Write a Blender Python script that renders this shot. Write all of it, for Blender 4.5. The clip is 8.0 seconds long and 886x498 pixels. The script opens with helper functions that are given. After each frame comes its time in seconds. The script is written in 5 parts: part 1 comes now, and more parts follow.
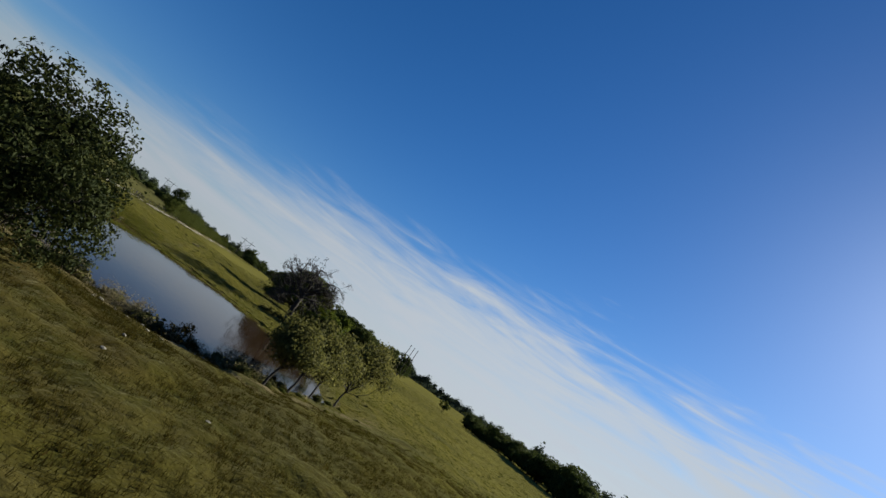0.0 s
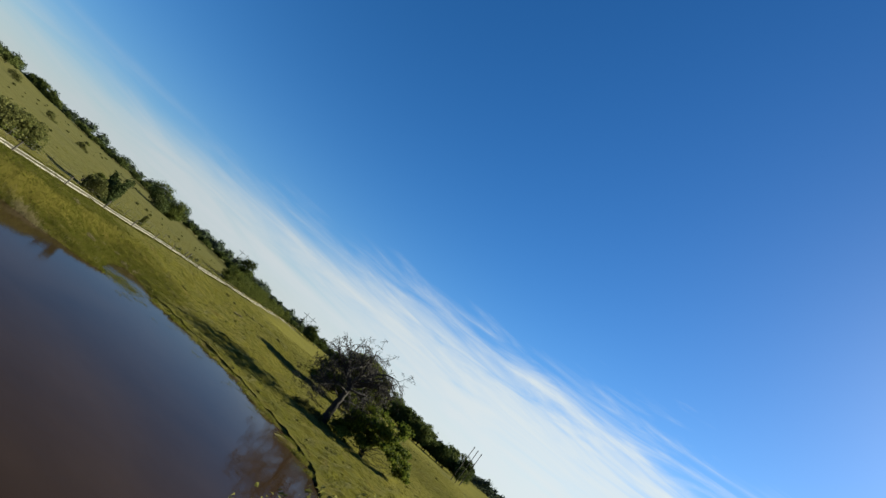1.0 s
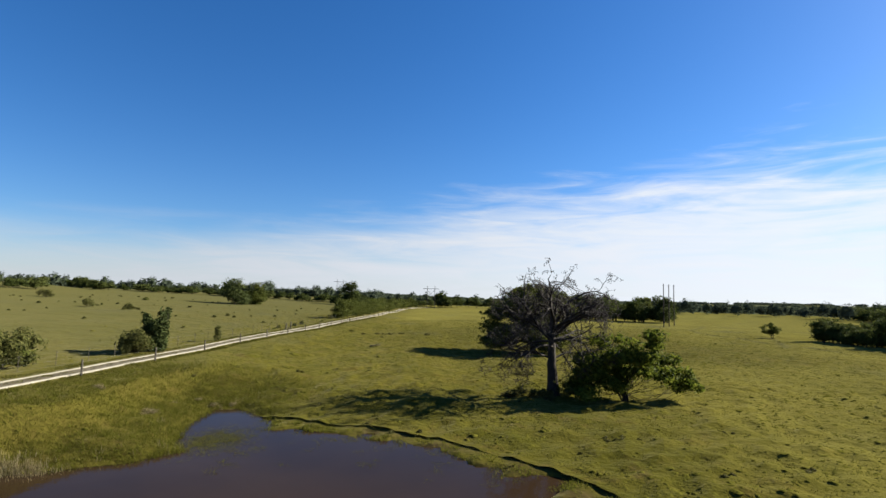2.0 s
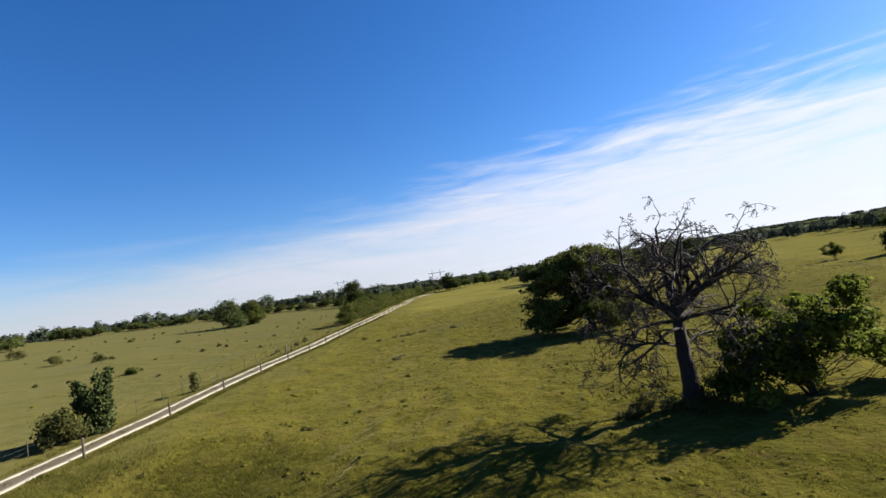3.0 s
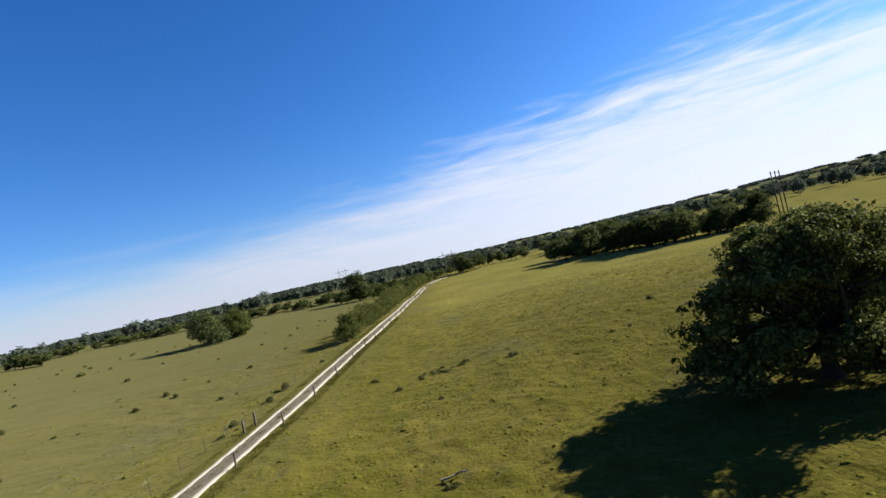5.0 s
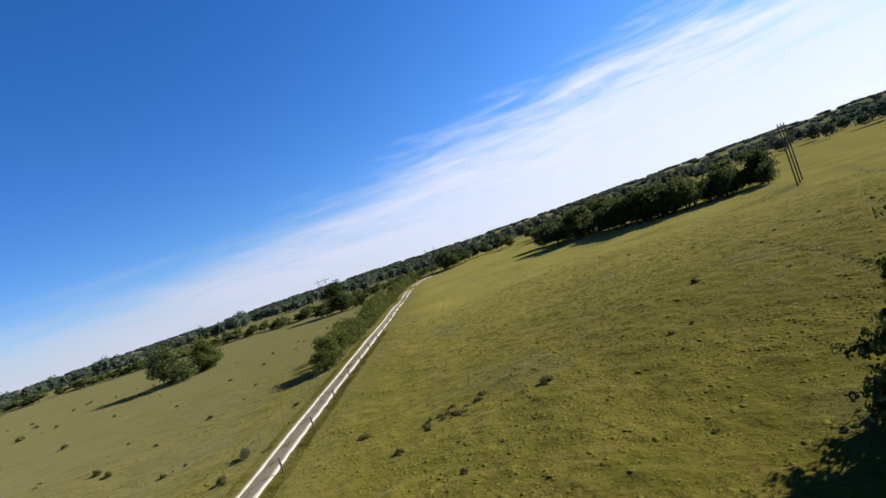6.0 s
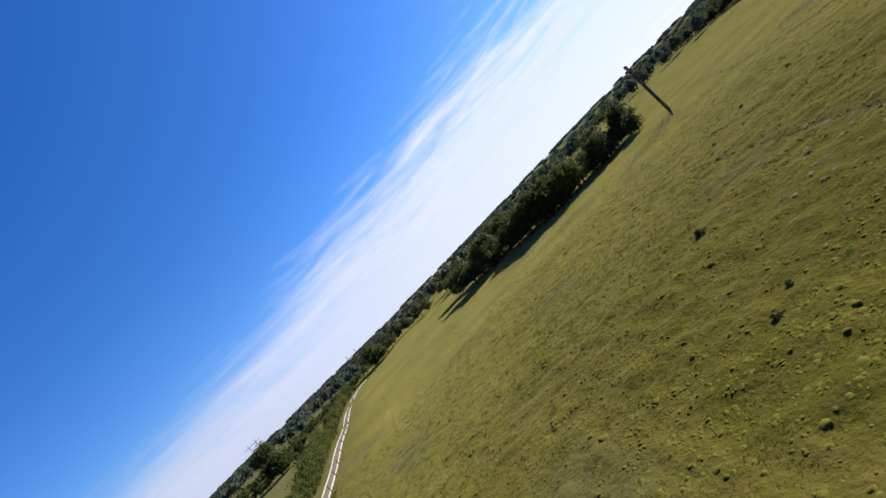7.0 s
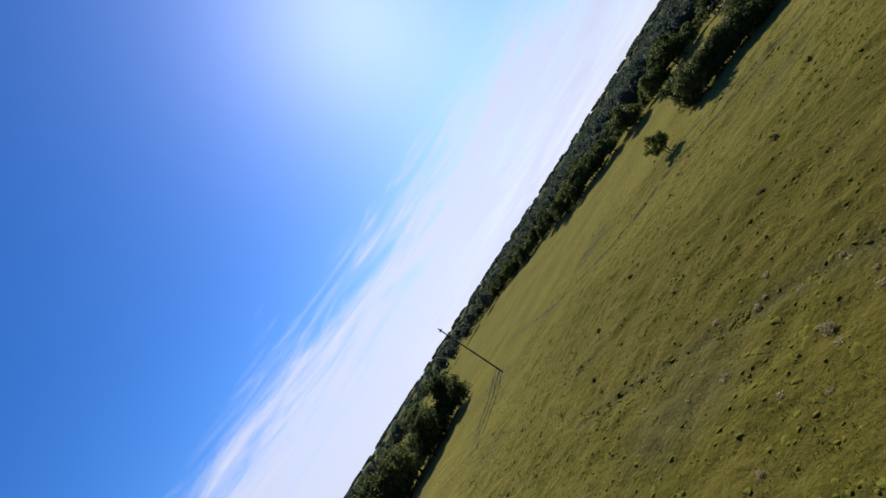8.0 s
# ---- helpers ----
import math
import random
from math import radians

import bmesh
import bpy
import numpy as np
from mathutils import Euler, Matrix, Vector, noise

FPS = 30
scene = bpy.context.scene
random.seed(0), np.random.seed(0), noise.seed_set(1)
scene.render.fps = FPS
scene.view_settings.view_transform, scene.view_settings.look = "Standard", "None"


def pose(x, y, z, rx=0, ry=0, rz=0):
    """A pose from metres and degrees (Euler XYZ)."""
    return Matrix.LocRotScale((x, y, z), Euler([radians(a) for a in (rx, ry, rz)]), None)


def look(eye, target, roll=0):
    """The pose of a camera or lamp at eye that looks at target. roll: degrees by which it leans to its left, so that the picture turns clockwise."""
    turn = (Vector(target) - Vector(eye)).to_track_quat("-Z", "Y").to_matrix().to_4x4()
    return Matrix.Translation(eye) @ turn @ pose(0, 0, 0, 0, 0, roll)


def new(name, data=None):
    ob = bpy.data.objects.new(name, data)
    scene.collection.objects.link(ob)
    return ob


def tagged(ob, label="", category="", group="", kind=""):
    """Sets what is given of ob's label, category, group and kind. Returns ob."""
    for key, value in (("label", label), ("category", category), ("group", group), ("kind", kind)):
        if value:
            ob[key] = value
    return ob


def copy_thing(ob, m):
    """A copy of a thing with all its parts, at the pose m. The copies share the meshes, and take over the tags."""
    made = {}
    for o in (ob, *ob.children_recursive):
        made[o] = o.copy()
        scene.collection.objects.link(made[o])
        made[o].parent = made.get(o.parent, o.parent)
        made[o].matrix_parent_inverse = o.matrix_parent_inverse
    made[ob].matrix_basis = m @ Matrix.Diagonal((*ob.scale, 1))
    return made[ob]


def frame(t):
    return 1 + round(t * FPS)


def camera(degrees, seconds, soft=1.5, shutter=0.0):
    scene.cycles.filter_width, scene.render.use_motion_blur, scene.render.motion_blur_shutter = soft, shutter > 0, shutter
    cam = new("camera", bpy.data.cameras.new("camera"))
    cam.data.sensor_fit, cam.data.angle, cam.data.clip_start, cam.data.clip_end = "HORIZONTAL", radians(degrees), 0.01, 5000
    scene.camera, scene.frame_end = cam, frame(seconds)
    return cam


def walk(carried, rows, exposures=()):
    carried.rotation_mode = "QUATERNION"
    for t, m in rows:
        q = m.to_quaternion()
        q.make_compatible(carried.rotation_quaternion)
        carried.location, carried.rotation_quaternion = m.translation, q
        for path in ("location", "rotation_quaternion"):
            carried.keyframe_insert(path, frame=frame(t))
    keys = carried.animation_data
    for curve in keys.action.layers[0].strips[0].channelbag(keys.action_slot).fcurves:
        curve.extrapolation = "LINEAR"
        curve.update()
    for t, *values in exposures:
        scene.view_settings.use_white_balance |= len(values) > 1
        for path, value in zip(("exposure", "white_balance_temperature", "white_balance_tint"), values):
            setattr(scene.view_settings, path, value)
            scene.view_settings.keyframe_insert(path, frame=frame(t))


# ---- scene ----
cam = camera(82, 8.0, soft=1.5)
walk(cam, [
    (0.0, look((5.26, -54.88, 3.47), (33.64, 38.18, 26.57), 35.40)),
    (0.2, look((5.97, -51.66, 3.97), (32.58, 42.16, 26.13), 37.90)),
    (0.5, look((7.32, -46.78, 4.34), (25.33, 48.26, 29.69), 43.62)),
    (0.8, look((7.49, -41.97, 4.76), (17.54, 52.86, 34.86), 45.82)),
    (1.0, look((7.59, -38.50, 5.18), (15.90, 57.04, 33.51), 41.37)),
    (1.2, look((7.55, -35.12, 5.46), (12.10, 60.99, 32.69), 38.67)),
    (1.5, look((6.97, -30.19, 5.88), (11.61, 67.02, 28.87), 22.89)),
    (1.8, look((6.29, -24.82, 6.63), (9.69, 74.41, 18.57), 8.68)),
    (2.0, look((5.71, -21.97, 6.55), (6.85, 77.57, 16.03), 1.70)),
    (2.2, look((5.05, -19.26, 6.69), (5.86, 80.58, 12.33), -1.99)),
    (3.3, look((2.46, -3.77, 7.75), (4.76, 96.00, 14.13), -9.12)),
    (3.5, look((1.99, -1.09, 8.22), (4.69, 98.36, 18.31), -6.46)),
    (4.0, look((0.88, 5.80, 9.14), (3.26, 105.42, 17.46), -7.37)),
    (4.5, look((0.14, 12.61, 9.67), (2.99, 112.20, 18.29), -9.86)),
    (4.7, look((-0.02, 15.53, 10.00), (1.62, 115.42, 14.37), -11.47)),
    (5.8, look((-0.71, 29.94, 10.99), (2.67, 129.88, 10.25), -16.65)),
    (6.0, look((-0.99, 32.39, 11.09), (3.60, 132.28, 10.74), -19.02)),
    (6.2, look((-1.37, 35.46, 10.86), (7.43, 135.07, 10.82), -22.08)),
    (6.5, look((-0.58, 41.41, 11.06), (14.94, 140.17, 13.40), -34.10)),
    (7.0, look((1.42, 50.60, 10.88), (28.77, 146.77, 12.88), -45.57)),
    (7.2, look((2.40, 54.59, 10.79), (37.12, 148.37, 11.45), -52.83)),
    (7.5, look((4.71, 59.34, 10.66), (49.43, 148.72, 13.96), -54.19)),
    (7.8, look((8.70, 64.50, 10.30), (75.71, 138.26, 18.55), -54.22)),
    (8.0, look((11.78, 68.27, 10.15), (91.44, 127.83, 20.50), -57.14)),
], exposures=[(0, 1.34, 6350, 0), (0.6, 1.61, 6560, -3), (1, 1.83, 6610, -5), (1.6, 1.92, 6610, -2), (2, 2.02, 6610, 3), (3.5, 2.05, 6260, 8), (4.5, 2.05, 6140, 8), (6, 2.01, 6010, 11), (7, 2.01, 5870, 14), (7.5, 2.05, 5910, 14), (8, 1.78, 5900, 13)])

world = bpy.data.worlds.new("sky")
scene.world = world
world.use_nodes = True
SUN_AZ, SUN_EL = 70.0, 29.0          # degrees clockwise from +y, and above the horizon


def build_sky():
    nt = world.node_tree
    nd, ln = nt.nodes, nt.links
    bg = nd["Background"]
    sky = nd.new("ShaderNodeTexSky")
    sky.sky_type = 'NISHITA'
    sky.sun_disc = False
    sky.sun_elevation, sky.sun_rotation = radians(SUN_EL), radians(SUN_AZ)
    sky.air_density, sky.dust_density, sky.ozone_density = 1.0, 0.35, 2.6
    co = nd.new("ShaderNodeTexCoord")
    sep = nd.new("ShaderNodeSeparateXYZ")
    ln.new(co.outputs["Generated"], sep.inputs[0])

    def math_node(op, a, b=None, clamp=False):
        n = nd.new("ShaderNodeMath")
        n.operation, n.use_clamp = op, clamp
        for i, v in enumerate((a, b)):
            if v is None:
                continue
            if isinstance(v, (int, float)):
                n.inputs[i].default_value = v
            else:
                ln.new(v, n.inputs[i])
        return n.outputs[0]

    # a sheet of cirrus that stands highest towards the north-east
    toward = math_node('ADD', math_node('MULTIPLY', sep.outputs[0], 0.743), math_node('MULTIPLY', sep.outputs[1], 0.669))
    rise = math_node('POWER', math_node('MAXIMUM', toward, 0.0), 2.0)
    edge = math_node('ADD', math_node('MULTIPLY', rise, 0.165), 0.088)

    def streaks(sx, sy, sz, scale, detail, rough, turn):
        mp = nd.new("ShaderNodeMapping")
        mp.inputs["Scale"].default_value = (sx, sy, sz)
        mp.inputs["Rotation"].default_value = turn
        ln.new(co.outputs["Generated"], mp.inputs[0])
        nz = nd.new("ShaderNodeTexNoise")
        nz.inputs["Scale"].default_value, nz.inputs["Detail"].default_value = scale, detail
        nz.inputs["Roughness"].default_value = rough
        nz.inputs["Distortion"].default_value = 0.6
        ln.new(mp.outputs[0], nz.inputs[0])
        return nz.outputs[0]

    broad = streaks(1.0, 1.0, 5.0, 2.4, 3.0, 0.5, (0.10, -0.10, 0.0))
    fine = streaks(1.0, 1.0, 8.0, 5.0, 7.0, 0.60, (0.10, -0.14, 0.3))
    wisp = math_node('ADD', math_node('MULTIPLY', math_node('SUBTRACT', broad, 0.5), 0.20),
                     math_node('MULTIPLY', math_node('SUBTRACT', fine, 0.5), 0.24))
    wisp = math_node('MULTIPLY', wisp, math_node('ADD', math_node('MULTIPLY', rise, 0.75), 0.25))
    depth = math_node('ADD', math_node('SUBTRACT', edge, sep.outputs[2]), wisp)
    ramp = nd.new("ShaderNodeMapRange")
    ramp.interpolation_type = 'SMOOTHSTEP'
    ramp.inputs["From Min"].default_value, ramp.inputs["From Max"].default_value = -0.050, 0.100
    ln.new(depth, ramp.inputs[0])
    cover = math_node('MULTIPLY', ramp.outputs[0], math_node('ADD', math_node('MULTIPLY', fine, 0.75), 0.52), True)
    hue = nd.new("ShaderNodeHueSaturation")
    hue.inputs["Saturation"].default_value = 1.17
    tint = nd.new("ShaderNodeVectorMath")
    tint.operation = 'MULTIPLY'
    tint.inputs[1].default_value = (0.84, 0.965, 1.29)
    ln.new(sky.outputs[0], tint.inputs[0])
    ln.new(tint.outputs[0], hue.inputs["Color"])
    gain = nd.new("ShaderNodeVectorMath")
    gain.operation = 'SCALE'
    gain.inputs["Scale"].default_value = 0.0292
    ln.new(hue.outputs[0], gain.inputs[0])
    mix = nd.new("ShaderNodeMix")
    mix.data_type = 'RGBA'
    glow = nd.new("ShaderNodeVectorMath")
    glow.operation = 'SCALE'
    glow.inputs[0].default_value = (0.195, 0.201, 0.231)
    ln.new(math_node('ADD', math_node('MULTIPLY', rise, 0.34), 0.80), glow.inputs["Scale"])
    ln.new(glow.outputs[0], mix.inputs[7])
    ln.new(cover, mix.inputs[0])
    ln.new(gain.outputs[0], mix.inputs[6])
    ln.new(mix.outputs[2], bg.inputs[0])
    bg.inputs[1].default_value = 1.0


build_sky()
sun = new("sun", bpy.data.lights.new("sun", 'SUN'))
sun.data.energy, sun.data.angle, sun.data.color = 5.0, radians(0.55), (1.0, 0.94, 0.82)
to_sun = Vector((math.sin(radians(SUN_AZ)) * math.cos(radians(SUN_EL)), math.cos(radians(SUN_AZ)) * math.cos(radians(SUN_EL)), math.sin(radians(SUN_EL))))
sun.matrix_world = look(to_sun * 200, (0, 0, 0))


# ---- materials ----
def material(name, rough=0.9):
    m = bpy.data.materials.new(name)
    m.use_nodes = True
    b = m.node_tree.nodes["Principled BSDF"]
    b.inputs["Roughness"].default_value = rough
    b.inputs["Specular IOR Level"].default_value = 0.2
    return m, m.node_tree.nodes, m.node_tree.links, b


def noise_tex(nd, ln, co, scale, detail=4.0, rough=0.55, stretch=None):
    n = nd.new("ShaderNodeTexNoise")
    n.inputs["Scale"].default_value, n.inputs["Detail"].default_value, n.inputs["Roughness"].default_value = scale, detail, rough
    if stretch:
        mp = nd.new("ShaderNodeMapping")
        mp.inputs["Scale"].default_value = stretch
        ln.new(co, mp.inputs[0])
        co = mp.outputs[0]
    ln.new(co, n.inputs["Vector"])
    return n.outputs["Fac"]


def ramp_col(nd, ln, fac, stops):
    r = nd.new("ShaderNodeValToRGB")
    el = r.color_ramp.elements
    while len(el) < len(stops):
        el.new(0.5)
    for e, (p, c) in zip(el, stops):
        e.position, e.color = p, (*c, 1)
    ln.new(fac, r.inputs[0])
    return r.outputs[0]


def mixed(nd, ln, fac, a, b, mode='MIX'):
    n = nd.new("ShaderNodeMix")
    n.data_type, n.blend_type = 'RGBA', mode
    for i, v in ((0, fac), (6, a), (7, b)):
        if isinstance(v, (int, float)):
            n.inputs[i].default_value = v
        elif isinstance(v, tuple):
            n.inputs[i].default_value = (*v, 1)
        else:
            ln.new(v, n.inputs[i])
    return n.outputs[2]


def bumped(nd, ln, b, height, strength, distance):
    n = nd.new("ShaderNodeBump")
    n.inputs["Strength"].default_value, n.inputs["Distance"].default_value = strength, distance
    ln.new(height, n.inputs["Height"])
    ln.new(n.outputs[0], b.inputs["Normal"])


def pasture_material():
    m, nd, ln, b = material("pasture", 0.95)
    b.inputs["Specular IOR Level"].default_value = 0.0
    b.inputs["Diffuse Roughness"].default_value = 0.3
    b.inputs["Sheen Weight"].default_value, b.inputs["Sheen Roughness"].default_value = 0.10, 0.25
    b.inputs["Sheen Tint"].default_value = (0.95, 0.85, 0.45, 1)
    co = nd.new("ShaderNodeTexCoord").outputs["Object"]
    broad = noise_tex(nd, ln, co, 0.035, 3)
    patch = noise_tex(nd, ln, co, 0.22, 4)
    tuft = noise_tex(nd, ln, co, 1.3, 5, 0.6)
    blade = noise_tex(nd, ln, co, 9.0, 4, 0.7)
    base = ramp_col(nd, ln, broad, [(0.3, (0.054, 0.048, 0.008)), (0.5, (0.065, 0.055, 0.010)), (0.72, (0.077, 0.061, 0.014))])
    base = mixed(nd, ln, ramp_col(nd, ln, patch, [(0.42, (0, 0, 0)), (0.68, (1, 1, 1))]), base, (0.040, 0.038, 0.005))
    base = mixed(nd, ln, ramp_col(nd, ln, tuft, [(0.48, (0, 0, 0)), (0.72, (0.6, 0.6, 0.6))]), base, (0.036, 0.035, 0.005))
    base = mixed(nd, ln, ramp_col(nd, ln, blade, [(0.48, (0, 0, 0)), (0.72, (0.55, 0.55, 0.55))]), base, (0.087, 0.074, 0.015))
    worn = noise_tex(nd, ln, co, 0.55, 6, 0.68)
    base = mixed(nd, ln, ramp_col(nd, ln, worn, [(0.56, (0, 0, 0)), (0.70, (0.65, 0.65, 0.65))]), base, (0.068, 0.045, 0.015))
    # yellower grass east and north, with its backlit glow painted into the colour
    ye = nd.new("ShaderNodeAttribute")
    ye.attribute_name = "backlit_yellow"
    base = mixed(nd, ln, ye.outputs["Fac"], base, mixed(nd, ln, tuft, (0.125, 0.106, 0.022), (0.095, 0.082, 0.016)))
    # mud and wet silt by the pond, and a browner near bank, read from a mesh attribute
    at = nd.new("ShaderNodeAttribute")
    at.attribute_name = "mud"
    mud = mixed(nd, ln, tuft, (0.033, 0.023, 0.010), (0.061, 0.046, 0.022))
    base = mixed(nd, ln, at.outputs["Fac"], base, mud)
    dry = nd.new("ShaderNodeAttribute")
    dry.attribute_name = "dry"
    straw = mixed(nd, ln, tuft, (0.056, 0.051, 0.023), (0.049, 0.046, 0.017))
    base = mixed(nd, ln, dry.outputs["Fac"], base, straw)
    # rank, longer grass round the pond; north pasture darkened for shade between blades
    rk = nd.new("ShaderNodeAttribute")
    rk.attribute_name = "rank"
    rank = mixed(nd, ln, ramp_col(nd, ln, tuft, [(0.35, (0, 0, 0)), (0.65, (1, 1, 1))]), (0.016, 0.017, 0.004), (0.041, 0.033, 0.008))
    rank = mixed(nd, ln, ramp_col(nd, ln, noise_tex(nd, ln, co, 0.45, 4), [(0.42, (0, 0, 0)), (0.60, (0.65, 0.65, 0.65))]), rank, (0.042, 0.029, 0.010))
    base = mixed(nd, ln, rk.outputs["Fac"], base, rank)
    wd = nd.new("ShaderNodeAttribute")
    wd.attribute_name = "wooded"
    base = mixed(nd, ln, wd.outputs["Fac"], base, mixed(nd, ln, patch, (0.022, 0.026, 0.012), (0.046, 0.050, 0.026)))
    so = nd.new("ShaderNodeAttribute")
    so.attribute_name = "soil"
    base = mixed(nd, ln, so.outputs["Fac"], base, mixed(nd, ln, blade, (0.075, 0.054, 0.029), (0.167, 0.130, 0.078)))
    ln.new(base, b.inputs["Base Color"])
    lump = noise_tex(nd, ln, co, 2.6, 3, 0.5)
    hgt = mixed(nd, ln, 0.12, mixed(nd, ln, 0.5, tuft, lump), blade)
    bumped(nd, ln, b, hgt, 1.0, 0.17)
    return m


def leaf_material(name, dark, mid, light, passing=0.3, vary=0.0, gloss=0.05):
    m, nd, ln, b = material(name, 0.7)
    b.inputs["Specular IOR Level"].default_value = gloss
    geo = nd.new("ShaderNodeNewGeometry")
    co = nd.new("ShaderNodeTexCoord").outputs["Object"]
    clump = noise_tex(nd, ln, co, 0.9, 3)
    col = ramp_col(nd, ln, geo.outputs["Random Per Island"], [(0.0, dark), (0.5, mid), (1.0, light)])
    col = mixed(nd, ln, ramp_col(nd, ln, clump, [(0.35, (0, 0, 0)), (0.65, (0.6, 0.6, 0.6))]), col, dark)
    inf = nd.new("ShaderNodeObjectInfo")
    col = mixed(nd, ln, ramp_col(nd, ln, inf.outputs["Random"], [(0.45, (0, 0, 0)), (1.0, (vary, vary, vary))]), col, light)
    ln.new(col, b.inputs["Base Color"])
    tr = nd.new("ShaderNodeBsdfTranslucent")
    ln.new(col, tr.inputs[0])
    ms = nd.new("ShaderNodeMixShader")
    ms.inputs[0].default_value = passing
    ln.new(b.outputs[0], ms.inputs[1])
    ln.new(tr.outputs[0], ms.inputs[2])
    ln.new(ms.outputs[0], nd["Material Output"].inputs[0])
    return m


def bark_material(name, dark, light, scale=6.0):
    m, nd, ln, b = material(name, 0.9)
    co = nd.new("ShaderNodeTexCoord").outputs["Object"]
    grain = noise_tex(nd, ln, co, scale, 5, 0.65, (3.0, 3.0, 0.5))
    spot = noise_tex(nd, ln, co, 1.2, 3)
    col = ramp_col(nd, ln, grain, [(0.3, dark), (0.7, light)])
    col = mixed(nd, ln, ramp_col(nd, ln, spot, [(0.5, (0, 0, 0)), (0.7, (0.5, 0.5, 0.5))]), col, light)
    ln.new(col, b.inputs["Base Color"])
    bumped(nd, ln, b, grain, 0.8, 0.05)
    return m


def speckled_material(name, a, c, scale, rough=0.95, bump=0.4, dist=0.03):
    m, nd, ln, b = material(name, rough)
    co = nd.new("ShaderNodeTexCoord").outputs["Object"]
    n1 = noise_tex(nd, ln, co, scale, 6, 0.7)
    n2 = noise_tex(nd, ln, co, scale * 0.12, 3)
    col = mixed(nd, ln, n2, ramp_col(nd, ln, n1, [(0.3, a), (0.7, c)]), a)
    ln.new(col, b.inputs["Base Color"])
    bumped(nd, ln, b, n1, bump, dist)
    return m


def water_material():
    m, nd, ln, b = material("pond_water", 0.06)
    b.inputs["IOR"].default_value = 1.333
    b.inputs["Specular IOR Level"].default_value = 0.08
    co = nd.new("ShaderNodeTexCoord").outputs["Object"]
    silt = noise_tex(nd, ln, co, 0.12, 3)
    ln.new(ramp_col(nd, ln, silt, [(0.3, (0.013, 0.0077, 0.0045)), (0.7, (0.021, 0.0125, 0.007))]), b.inputs["Base Color"])
    rip = noise_tex(nd, ln, co, 2.2, 3, 0.5)
    bumped(nd, ln, b, rip, 0.10, 0.05)
    return m


